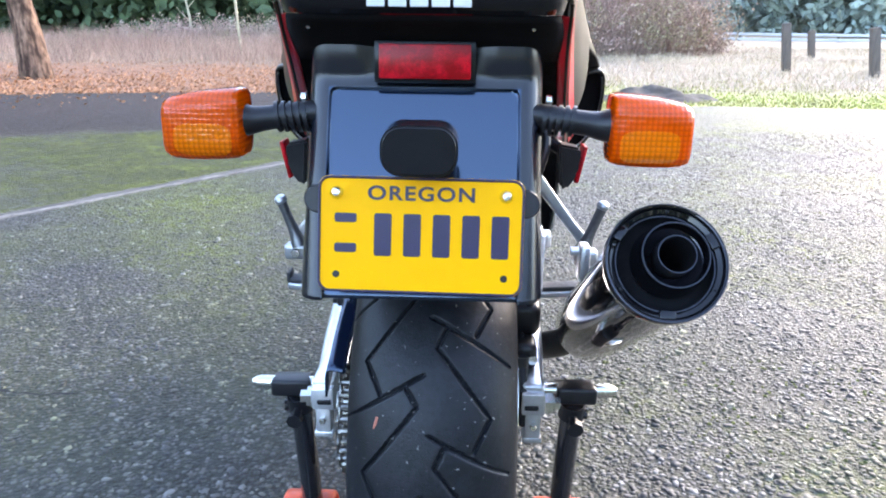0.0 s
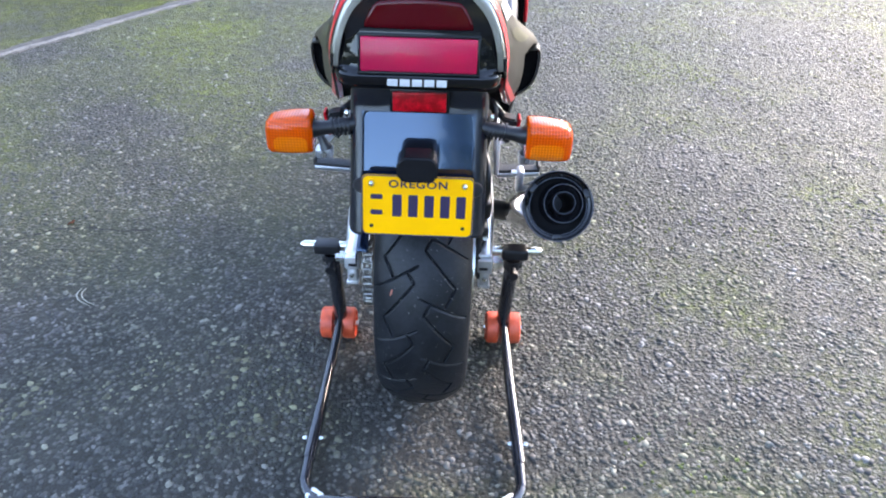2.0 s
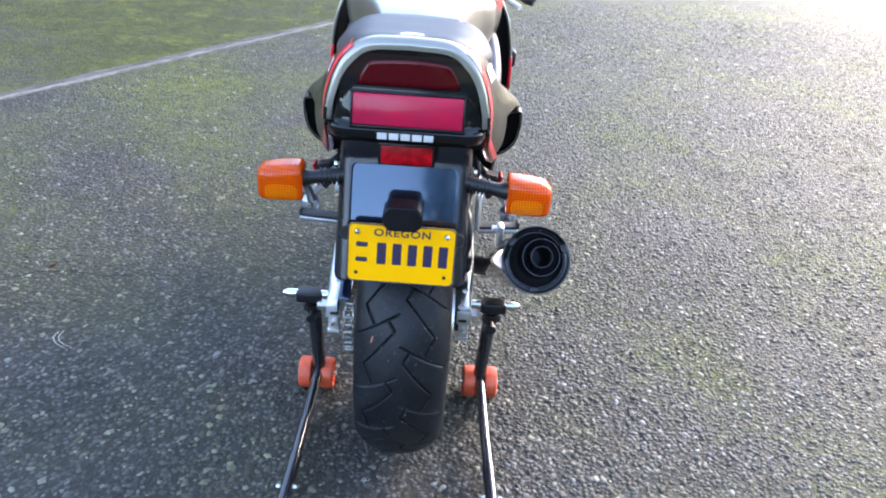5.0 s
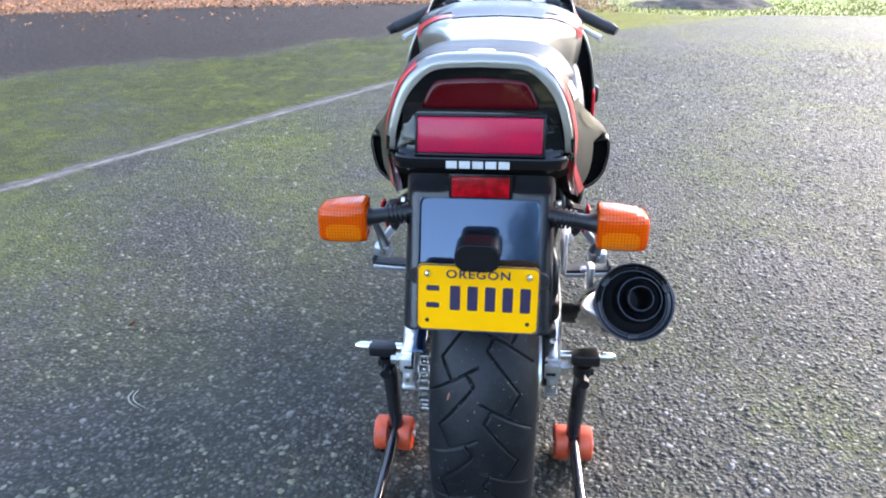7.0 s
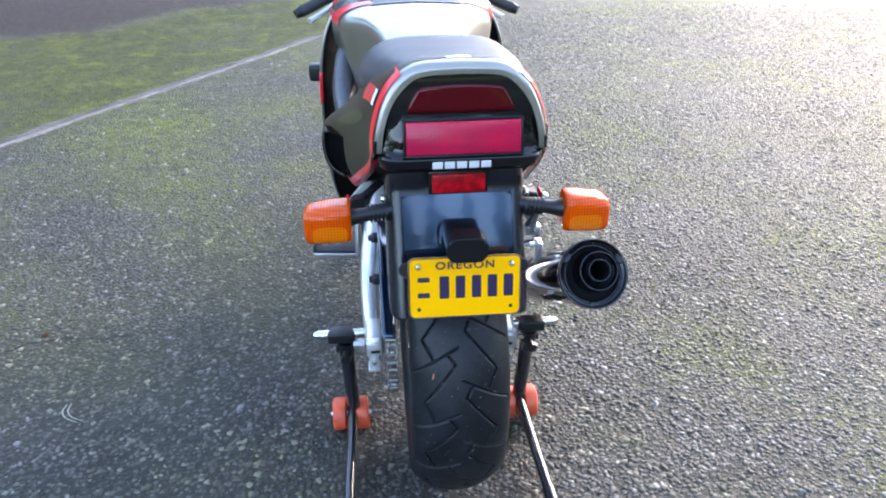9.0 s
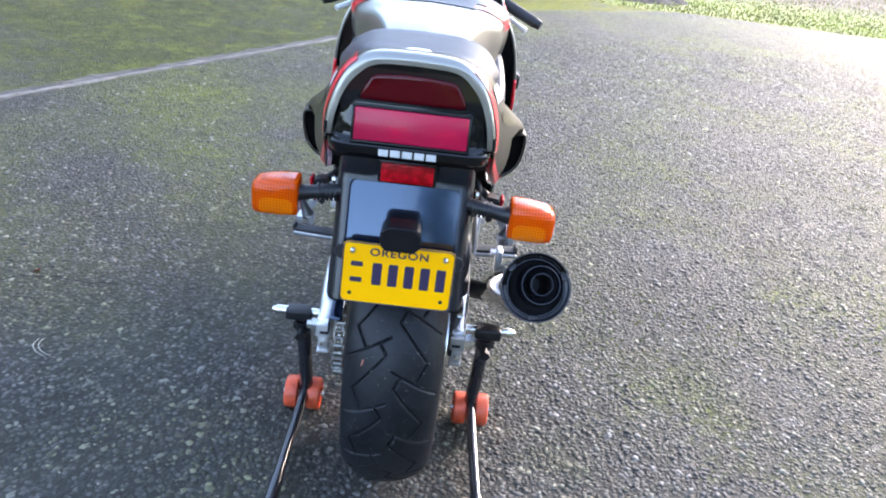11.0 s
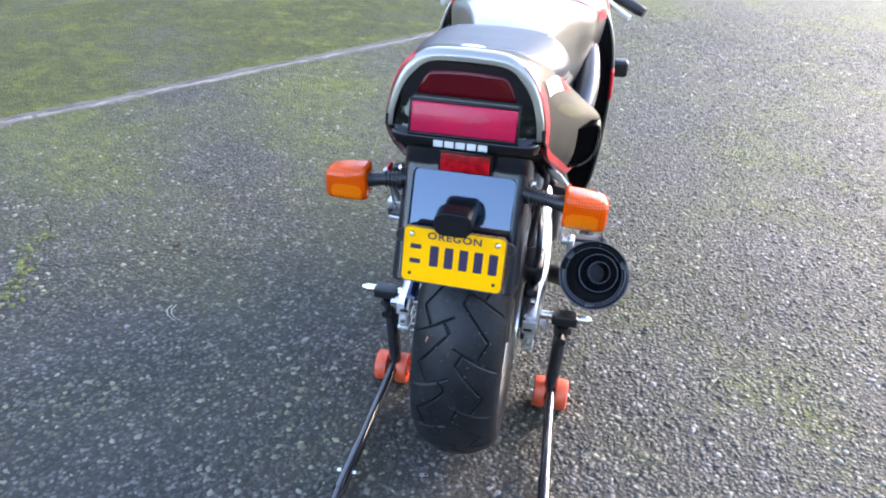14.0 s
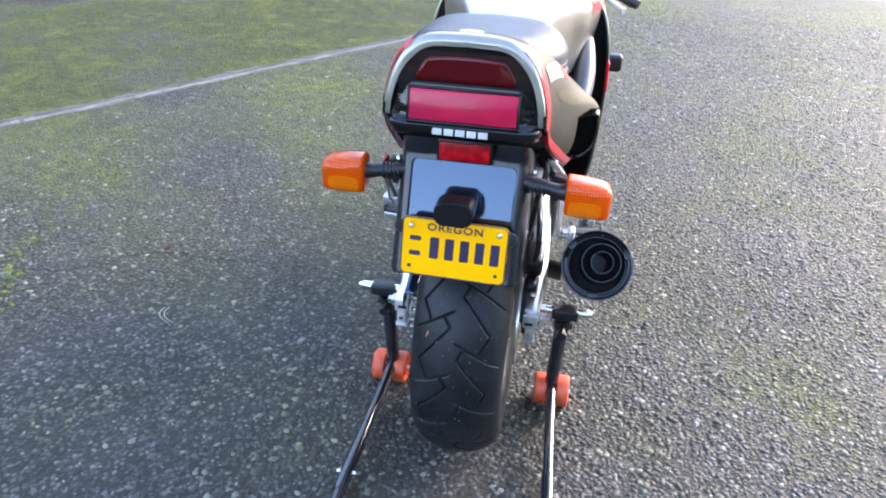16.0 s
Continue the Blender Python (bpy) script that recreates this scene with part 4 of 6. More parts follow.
def build_plate():
    m = Matrix.Translation((0.0025, -0.0095, 0.6725)) @ Matrix.Rotation(radians(-12), 4, 'X') @ Matrix.Rotation(radians(0.5), 4, 'Y')
    plate = part("license_plate", moved(slab(round_rect(0.178, 0.101, 0.010), 0.0016, 0.0004, 1), m), YELLOW, bike, "yellow Oregon motorcycle plate with purple characters")
    edge = [(x, -0.0004, z) for x, z in round_rect(0.1755, 0.0985, 0.0092)]
    part("plate_border", moved(tube(edge + edge[:1], 0.0011, 8, cap=False), m), INK, plate)
    part("state_name", moved(text_mesh("OREGON", 0.092, 0.0125, 0.0008), m @ Matrix.Translation((0, 0, 0.0365))), INK, plate, "raised dark lettering")
    for k in range(5):
        part("character_bar", moved(slab(round_rect(0.0150, 0.037, 0.002, 3), 0.0008, 0.0002, 1), m @ Matrix.Translation((-0.0326 + 0.02535 * k, -0.0008, 0.0005))), INK, plate)
    for z in (0.0145, -0.0115):
        part("character_bar", moved(slab(round_rect(0.019, 0.008, 0.002, 3), 0.0008, 0.0002, 1), m @ Matrix.Translation((-0.065, -0.0008, z))), INK, plate)
    for s in (-1, 1):
        part("plate_bolt", moved(lathe([(0, 0.0065), (0.003, 0.006), (0.0052, 0.0035), (0.0058, 0)], 18, (0, -1, 0), (s * 0.073, 0, 0.036)), m), STEEL, plate, "domed steel bolt")
        part("plate_hole", moved(lathe([(0, 0.0006), (0.0028, 0.0006), (0.0032, 0)], 16, (0, -1, 0), (s * 0.073, 0, -0.035)), m), SATIN, plate)
        part("plate_ear", moved(lathe([(0, -0.003), (0.011, -0.003), (0.0125, 0), (0.011, 0.003), (0, 0.003)], 24, (0, 1, 0), (s * 0.0905, 0.006, 0.030)), m), SATIN, plate)
    part("plate_backing", moved(slab(round_rect(0.170, 0.085, 0.008), 0.012, 0.002), m @ Matrix.Translation((0, 0.003, 0))), SATIN, plate)


build_plate()


def build_indicator(s):
    cx, cy, cz = 0.0017 + s * 0.2085, 0.078, 0.754
    ind = part("turn_signal", tube([(s * 0.178, 0.082, cz + 0.004), (s * 0.165, 0.083, cz + 0.004), (s * 0.150, 0.084, cz + 0.006), (s * 0.100, 0.090, cz + 0.012)], [0.0175, 0.0135, 0.0116, 0.0118], 18, 14), SATIN, bike, "amber turn signal on a ribbed black stalk")
    for k in range(5):
        x = s * (0.142 - 0.0065 * k)
        part("stalk_rib", tube([(x, 0.0850 + 0.0008 * k, cz + 0.007), (x - s * 0.0036, 0.0854 + 0.0008 * k, cz + 0.0075)], 0.0148, 18), SATIN, ind)
    # barrel-shaped lens: rounded rectangle sections along x
    secs = []
    for t, kz, ky in ((-0.0370, 0.90, 0.70), (-0.0362, 0.965, 0.86), (-0.031, 1.015, 0.96), (-0.016, 1.02, 1.0), (0.0, 1.0, 1.0), (0.016, 0.96, 0.98), (0.028, 0.905, 0.93), (0.0345, 0.82, 0.80), (0.0370, 0.62, 0.5)):
        ring = [(cx + s * t, cy + y * ky - (1 - ky) * 0.006, cz + z * kz - 0.003 * t / 0.04) for y, z in round_rect(0.058, 0.064, 0.018, 7)]
        secs.append(ring)
    g = np.array(secs)
    me = grid_mesh("lens", g, close_v=True)
    bm = bmesh.new()
    bm.from_mesh(me)
    for ring in (0, len(secs) - 1):
        n = g.shape[1]
        bm.verts.ensure_lookup_table()
        bm.faces.new([bm.verts[ring * n + k] for k in range(n)])
    lens = part("lens", bm, AMBER, ind, "amber ribbed plastic lens", sharp=60)
    # oval patch of yellower amber: the bulb bowl's glow put into colour
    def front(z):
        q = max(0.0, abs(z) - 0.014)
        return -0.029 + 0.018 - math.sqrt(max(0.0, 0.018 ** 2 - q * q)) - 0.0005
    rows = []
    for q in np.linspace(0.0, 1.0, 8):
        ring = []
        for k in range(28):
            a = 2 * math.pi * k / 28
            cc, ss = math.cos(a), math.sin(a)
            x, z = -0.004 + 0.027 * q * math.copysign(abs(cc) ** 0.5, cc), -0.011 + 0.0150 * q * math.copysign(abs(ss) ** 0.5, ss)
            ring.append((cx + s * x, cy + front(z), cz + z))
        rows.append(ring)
    part("lens_glow", grid_mesh("lens_glow", np.array(rows), close_v=True), AMBER_GLOW, lens, "paler patch with the bowl's glow put into its colour", sharp=0)
    part("bulb_bowl", lathe([(0.0, 0.020), (0.012, 0.018), (0.022, 0.008), (0.027, -0.008), (0.026, -0.008), (0.021, 0.010), (0.0, 0.022)], 28, (0, 1, 0), (cx, cy + 0.004, cz)), REFLECTOR, ind)
    part("backing", moved(slab(round_rect(0.064, 0.058, 0.016), 0.003, 0.0005), Matrix.Translation((cx, cy + 0.012, cz))), REFLECTOR, ind)
    part("bulb", lathe([(0, -0.012), (0.006, -0.010), (0.008, -0.002), (0.007, 0.008), (0.0, 0.012)], 16, (0, 1, 0), (cx, cy + 0.008, cz)), REFLECTOR, ind)


for s in (-1, 1):
    build_indicator(s)


# tail: control sections, right half, from the centre line down the side
tail_sections_back = [
    [(0, 0.050, 0.9925), (0.058, 0.049, 0.989), (0.085, 0.046, 0.971), (0.103, 0.043, 0.945), (0.1135, 0.039, 0.912), (0.117, 0.038, 0.888), (0.118, 0.039, 0.880)],
    [(0, 0.052, 1.003), (0.061, 0.051, 0.999), (0.093, 0.048, 0.980), (0.112, 0.045, 0.950), (0.124, 0.041, 0.913), (0.127, 0.040, 0.888), (0.1275, 0.041, 0.880)],
    [(0, 0.066, 1.010), (0.062, 0.064, 1.006), (0.097, 0.062, 0.985), (0.117, 0.059, 0.953), (0.129, 0.056, 0.914), (0.132, 0.056, 0.886), (0.132, 0.060, 0.868)],
    [(0, 0.110, 1.004), (0.064, 0.108, 1.000), (0.103, 0.106, 0.982), (0.125, 0.104, 0.950), (0.138, 0.102, 0.908), (0.140, 0.102, 0.864), (0.136, 0.108, 0.826)]]
tail_sections_front = [
    [(0, 0.200, 0.975), (0.070, 0.200, 0.971), (0.114, 0.198, 0.958), (0.140, 0.196, 0.925), (0.158, 0.194, 0.876), (0.161, 0.195, 0.818), (0.148, 0.200, 0.772)],
    [(0, 0.320, 0.930), (0.080, 0.320, 0.928), (0.124, 0.318, 0.915), (0.158, 0.316, 0.880), (0.190, 0.314, 0.830), (0.188, 0.316, 0.756), (0.166, 0.325, 0.704)],
    [(0, 0.430, 0.880), (0.085, 0.430, 0.878), (0.130, 0.430, 0.868), (0.178, 0.430, 0.836), (0.223, 0.430, 0.792), (0.206, 0.432, 0.730), (0.180, 0.440, 0.678)],
    [(0, 0.500, 0.850), (0.085, 0.500, 0.848), (0.128, 0.500, 0.838), (0.176, 0.500, 0.808), (0.222, 0.500, 0.776), (0.204, 0.500, 0.723), (0.178, 0.500, 0.674)]]
TAIL = np.array(tail_sections_back + tail_sections_front)


def side_patch(name, ctrl, u0, u1, v0, v1, lift, material, parent, label="", s=1, shape=None, nu=40, nv=30, thick=0.002):
    """A thin patch that lies on a lofted skin, between parameters (0 to 1) along (u) and down (v) the side."""
    g = loft(ctrl, 161, 121)
    out = np.zeros((nu, nv, 3))
    for i, a in enumerate(np.linspace(0, 1, nu)):
        for j, c in enumerate(np.linspace(0, 1, nv)):
            u, v = (u0 + (u1 - u0) * a, v0 + (v1 - v0) * c) if shape is None else shape(a, c)
            fi, fj = min(max(u, 0), 0.9999) * 160, min(max(v, 0), 0.9999) * 120
            i0, j0 = int(fi), int(fj)
            p = g[i0, j0] * (1 - fi + i0) * (1 - fj + j0) + g[i0 + 1, j0] * (fi - i0) * (1 - fj + j0) + g[i0, j0 + 1] * (1 - fi + i0) * (fj - j0) + g[i0 + 1, j0 + 1] * (fi - i0) * (fj - j0)
            nrm = np.cross(g[i0 + 1, j0] - g[i0, j0], g[i0, j0 + 1] - g[i0, j0])
            nrm /= np.linalg.norm(nrm) + 1e-12
            if nrm[0] < 0 and abs(nrm[0]) > 0.3 or (nrm[2] < 0 and abs(nrm[2]) > 0.7):
                nrm = -nrm
            out[i, j] = p + nrm * lift
    out[..., 0] *= s
    ob = part(name, grid_mesh(name, out), material, parent, label, sharp=0)
    return ob


def build_tail():
    g = loft(TAIL, 90, 60)
    tail = part("tail_cowl", grid_mesh("tail_cowl", g[:28], mirror=True), SILVER, bike, "silver tail cowl with red side stripes", sharp=0)
    solid(tail, 0.003)
    h = loft(TAIL, 181, 121)
    for s in (1, -1):
        # olive side panel, open where the air duct breathes
        verts = [(p[0] * s, p[1], p[2] - 0.0008) for row in h[54:] for p in row]
        faces = []
        for i in range(126):
            for j in range(120):
                u, v = (54 + i + 0.5) / 180, (j + 0.5) / 120
                if 0.67 < v < 0.975 and u > 0.66 + 2.2 * max(0, 0.72 - v) + 1.5 * max(0, v - 0.94):
                    continue
                if v < 0.30 and u > 0.55:
                    continue
                f = (i * 121 + j, i * 121 + j + 1, (i + 1) * 121 + j + 1, (i + 1) * 121 + j)
                faces.append(f if s > 0 else f[::-1])
        solid(part("side_panel", mesh_of("side_panel", verts, faces), GUNMETAL, tail, "dark olive-grey metallic side panel", sharp=0), 0.003)
    # black lamp housing filling the arch
    rows = []
    for z, w, y, facet in ((0.8530, 0.119, 0.036, 0), (0.8555, 0.1205, 0.0285, 0), (0.8600, 0.1220, 0.0240, 0.1), (0.8665, 0.1235, 0.0215, 0.15), (0.8735, 0.1240, 0.0212, 0.2), (0.8762, 0.1238, 0.0228, 0.25), (0.8785, 0.1225, 0.0262, 0.4), (0.8815, 0.1215, 0.0300, 0.75), (0.8840, 0.1210, 0.0315, 0.9), (0.9000, 0.1185, 0.0345, 1.0), (0.9200, 0.1140, 0.0408, 0.7), (0.9280, 0.1122, 0.0436, 0.35), (0.9330, 0.1105, 0.0452, 0), (0.9400, 0.1085, 0.0458, 0), (0.9720, 0.0900, 0.0500, 0), (0.9850, 0.0730, 0.0515, 0), (0.9960, 0.0540, 0.0530, 0)):
        row = []
        for u in np.linspace(-1, 1, 101):
            t = max(0.0, (abs(u) - 0.75) / 0.25)
            row.append((u * w, y + facet * 0.0125 * t + (0.022 * abs(u) ** 14 if z < 0.88 else 0.0), z))
        rows.append(row)
    g = np.array(rows)
    fine = np.concatenate([np.linspace(g[i], g[i + 1], 4)[:-1] for i in range(len(g) - 1)] + [g[-1:]])
    edge_l, edge_r = fine[:, :1] + np.array([0.004, 0.09, 0]), fine[:, -1:] + np.array([-0.004, 0.09, 0])
    g = np.concatenate([edge_l, fine, edge_r], 1)
    housing = part("lamp_housing", grid_mesh("lamp_housing", g), GLOSS, bike, "glossy black tail lamp housing", sharp=26)
    solid(housing, 0.002)
    base = np.array([[(u * w, y + 0.02 * abs(u) ** 14, z) for u in np.linspace(-1, 1, 31)] for z, w, y in ((0.8555, 0.1195, 0.0330), (0.8500, 0.1235, 0.0500), (0.8440, 0.1260, 0.0640), (0.8360, 0.1275, 0.0780), (0.8260, 0.1280, 0.0960), (0.8150, 0.1280, 0.1150))])
    solid(part("housing_underside", grid_mesh("housing_underside", base), LINING, housing, "matt black underside", sharp=0), 0.002)
    for s in (-1, 1):
        part("housing_screw", lathe([(0, 0.003), (0.0018, 0.0026), (0.0024, 0.0014), (0.0025, -0.002)], 14, (0, -0.8, -0.6), (s * 0.100 - 0.0025, 0.0610, 0.8450)), STEEL, housing, "small bright screw")
        # the foot of the arch, black below the silver
        side_patch("arch_foot", TAIL, 0, 0, 0, 0, 0.0016, GLOSS, housing, "gloss black foot of the tail arch", s, lambda a, c: (0.0 + 0.208 * a, 0.742 + 0.257 * c), 24, 16)
    # black undertail closing the space between the side panels
    low = smooth_line(TAIL[2:, -1], 40)
    under = []
    for p in low:
        z = p[2] + 0.004
        under.append([(x * (p[0] - 0.004), p[1] + 0.004, z + 0.02 * (1 - x * x)) for x in np.linspace(-1, 1, 21)])
    for s in (-1, 1):
        edge = np.array([[(s * (p[0] + 0.001 - 0.011 * f), p[1] - 0.001 + 0.003 * f, p[2] + 0.0015 + 0.002 * f) for f in (0, 0.25, 0.5, 0.75, 1)] for p in low[3:27]])
        solid(part("stripe_return", grid_mesh("stripe_return", edge), RED, tail, "red stripe turned in under the edge", sharp=0), 0.0015, 0)
    solid(part("undertail", grid_mesh("undertail", np.array(under)), LINING, tail, "matt black undertail", sharp=0), 0.002)
    # main lens: a shallow box, its face leaning
    lensm = Matrix.Translation((0.0012, 0.021, 0.9075)) @ Matrix.Rotation(radians(-13), 4, 'X')
    frame_ = part("tail_lamp", moved(joined(box((0.178, 0.03, 0.056), (0, 0.036, -0.001), 0.004), box((0.178, 0.022, 0.0035), (0, 0.013, -0.0262), 0.001), box((0.178, 0.022, 0.0035), (0, 0.013, 0.0262), 0.001), box((0.0035, 0.022, 0.056), (0.0863, 0.013, 0), 0.001), box((0.0035, 0.022, 0.056), (-0.0863, 0.013, 0), 0.001)), lensm), HOUSING, bike, "red tail and brake lamp")
    lens = box((0.168, 0.017, 0.048), (0, 0.0075, 0), 0.0025, 3)
    part("lamp_reflector", moved(box((0.166, 0.002, 0.047), (0, 0.0185, 0), 0.0005), lensm), REFLECTOR, frame_)
    part("lamp_lens", moved(lens, lensm), LENS_RED, frame_, "pink-red ribbed lamp lens")
    # ribbed patches stand in for bulb and sun glints, hence off centre
    for sx in (-0.018, 0.050):
        part("lens_glow", moved(box((0.034, 0.002, 0.021), (sx, 0.0013, -0.006), 0.0008, 2), lensm), LENS_GLINT, frame_, "ribbed patch that stands in for a glint in the lens")
        part("bulb_reflector", moved(lathe([(0, 0.004), (0.018, 0.0), (0.020, -0.002), (0.017, -0.002), (0.0, 0.002)], 24, (0, 1, 0), (sx, 0.0195, -0.008)), lensm), STEEL, frame_)
    # dark upper lens
    rows = []
    for z, w in ((0.9375, 0.077), (0.939, 0.0785), (0.946, 0.0775), (0.958, 0.072), (0.968, 0.066), (0.9735, 0.060), (0.975, 0.055)):
        rows.append([(x * w, 0.0425 + (z - 0.9375) * 0.12 + 0.002 * abs(x) ** 4 + (0.0012 if z in (0.9375, 0.975) else 0), z + 0.0035 * (1 - x * x) * (z > 0.96)) for x in np.linspace(-1, 1, 25)])
    up = part("upper_lens", grid_mesh("upper_lens", np.array(rows)), LENS_DARK, bike, "dark red upper lens", sharp=0)
    solid(up, 0.003, -1)
    # maker's badge as plain blocks
    for k in range(5):
        part("badge_block", box((0.0150, 0.002, 0.0105), ((k - 2) * 0.0180 - 0.001, 0.0206, 0.8660), 0.0006, 1), BADGE, housing)
    # red stripe: down behind the arch, then forward along the lower edge
    for s in (1, -1):
        def down(a, c):
            return 0.210 + 0.115 * c, 0.285 + 0.685 * a

        def hook(a, c):
            return 0.21 + 0.19 * a, 0.275 + (0.035 - 0.025 * a) * c

        def along(a, c):
            return 0.215 + 0.585 * a, 0.935 + (0.06 - 0.02 * a) * c
        for shape in (down, hook, along):
            side_patch("stripe", TAIL, 0, 0, 0, 0, 0.0016, RED, tail, "bright red stripe", s, shape, 44, 6)
        # model mark as two plain blocks
        for material, label, u0, u1 in ((WHITE, "white mark", 0.385, 0.585), (RED, "red mark", 0.60, 0.685)) if s > 0 else ((WHITE, "white mark", 0.375, 0.415), (RED, "red mark", 0.42, 0.55)):
            side_patch("model_mark", TAIL, 0, 0, 0, 0, 0.0015, material, tail, label, s, lambda a, c: (u0 + (u1 - u0) * a, 0.515 + 0.10 * c - 0.15 * (u0 + (u1 - u0) * a)), 10, 8)
        # thin patch for the recess; its olive reflection is put into the colour
        side_patch("panel_recess", TAIL, 0, 0, 0, 0, 0.0012, RECESS_SHEEN, tail, "pressed recess as a patch, its olive reflection put into the colour", s, lambda a, c: (0.47 + 0.27 * a, 0.640 - 0.010 * a + (c - 0.5) * 0.075 * math.sin(math.pi * min(1, a * 0.9 + 0.1))), 20, 6)

        # flared duct beside the panel: an open shell that faces back, dark inside
        mouth = [(0.176, 0.757), (0.195, 0.768), (0.216, 0.773), (0.229, 0.768), (0.233, 0.745), (0.228, 0.715), (0.214, 0.690), (0.196, 0.672), (0.178, 0.668), (0.166, 0.685), (0.166, 0.735)]
        secs = []
        for y, k, dz in ((0.452, 0.96, 0.0), (0.448, 1.0, 0.0), (0.462, 1.02, 0.001), (0.485, 1.02, 0.000), (0.53, 0.9, -0.004)):
            rake = [(x if x < 0.21 else 0.21 + (x - 0.21) * 0.75, y - 0.020 + 0.54 * (0.72 - z) * (1 if y < 0.5 else 0.6), z if z < 0.72 else 0.72 + (z - 0.72) * 1.32) for x, z in mouth]
            secs.append([(s * (0.20 + (x - 0.20) * k), yy, 0.72 + (z - 0.72) * k + dz) for x, yy, z in rake])
        g = smooth_line(np.array(secs).reshape(len(secs), -1), 24).reshape(24, len(mouth), 3)
        ring = np.concatenate([g, g[:, :1]], 1)
        g = np.swapaxes(smooth_line(np.swapaxes(ring, 0, 1), 50), 0, 1)
        solid(part("duct", grid_mesh("duct", g), GUNMETAL, tail, "flared silver air duct", sharp=0), 0.003, 0)
        back = np.array([g[9] * (1 - f) + g[9].mean(0) * f for f in np.linspace(0, 1, 6)])
        part("duct_floor", grid_mesh("duct_floor", back * np.array([1, 1, 1]) + np.array([0, 0.005, 0])), LINING, tail, "black duct inside", sharp=0)
        lip = [tuple(p) for p in g[2, 13:33]]
        part("duct_lip", tube(lip, 0.0026, 8), ALU, tail, "thin bright duct lip", sharp=0)
        lining = g[3:12] * 1.0
        lining = lining.mean(1, keepdims=True) + (lining - lining.mean(1, keepdims=True)) * np.array([0.93, 1, 0.95])
        part("duct_lining", grid_mesh("duct_lining", lining), LINING, tail, sharp=0)
    # silver emblem on the hump
    part("emblem", moved(lathe([(0, 0.002), (0.012, 0.0015), (0.016, 0)], 24), Matrix.Translation((0, 0.088, 1.0075)) @ Matrix.Diagonal((1.2, 0.5, 1, 1))), BADGE, tail)


build_tail()


def build_seat():
    c = np.array([
        [(0, 0.098, 0.998), (0.055, 0.098, 0.996), (0.080, 0.100, 0.990), (0.096, 0.104, 0.980), (0.100, 0.108, 0.972)],
        [(0, 0.118, 1.001), (0.055, 0.118, 1.000), (0.083, 0.120, 0.992), (0.099, 0.124, 0.975), (0.102, 0.128, 0.959)],
        [(0, 0.190, 0.993), (0.066, 0.190, 0.990), (0.102, 0.190, 0.978), (0.122, 0.192, 0.952), (0.124, 0.196, 0.932)],
        [(0, 0.280, 0.982), (0.072, 0.280, 0.979), (0.114, 0.280, 0.964), (0.140, 0.284, 0.936), (0.141, 0.288, 0.911)]] + [
        [(0, 0.385, 0.968), (0.078, 0.385, 0.965), (0.121, 0.385, 0.949), (0.146, 0.386, 0.918), (0.145, 0.390, 0.891)],
        [(0, 0.410, 0.966), (0.078, 0.410, 0.962), (0.120, 0.410, 0.945), (0.143, 0.410, 0.915), (0.143, 0.412, 0.888)],
        [(0, 0.425, 0.935), (0.078, 0.425, 0.932), (0.118, 0.425, 0.915), (0.138, 0.425, 0.888), (0.138, 0.430, 0.870)]])
    s = part("passenger_seat", grid_mesh("passenger_seat", loft(c, 40, 30), mirror=True), VINYL, bike, "dark grey vinyl passenger seat", sharp=0)
    solid(s, 0.004)
    rim = smooth_line(c[:, -1], 50)
    for k in (-1, 1):
        part("seat_lower_edge", tube([(k * p[0], p[1], p[2]) for p in rim], 0.0042, 8), SATIN, s, "black tube along the lower edge", sharp=0)
    c2 = np.array([[(0, y, z), (0.08, y, z - 0.004), (0.125, y, z - 0.025), (0.135, y, z - 0.06)] for y, z in ((0.40, 0.885), (0.48, 0.855), (0.58, 0.845), (0.66, 0.86))])
    solid(part("rider_seat", grid_mesh("rider_seat", loft(c2, 24, 20), mirror=True), VINYL, bike, "dark grey vinyl rider seat", sharp=0), 0.004)


build_seat()

tank_sections_back = [
    [(0, 0.580, 0.850), (0.060, 0.580, 0.846), (0.095, 0.580, 0.825), (0.115, 0.580, 0.785), (0.120, 0.590, 0.740), (0.110, 0.60, 0.715)],
    [(0, 0.630, 0.893), (0.064, 0.630, 0.890), (0.088, 0.632, 0.882), (0.092, 0.635, 0.838), (0.089, 0.640, 0.775), (0.084, 0.64, 0.715)],
    [(0, 0.720, 0.920), (0.080, 0.720, 0.915), (0.107, 0.722, 0.906), (0.113, 0.725, 0.858), (0.109, 0.730, 0.795), (0.100, 0.73, 0.715)],
    [(0, 0.820, 0.931), (0.100, 0.820, 0.925), (0.140, 0.822, 0.910), (0.148, 0.825, 0.864), (0.142, 0.830, 0.810), (0.130, 0.83, 0.720)]]
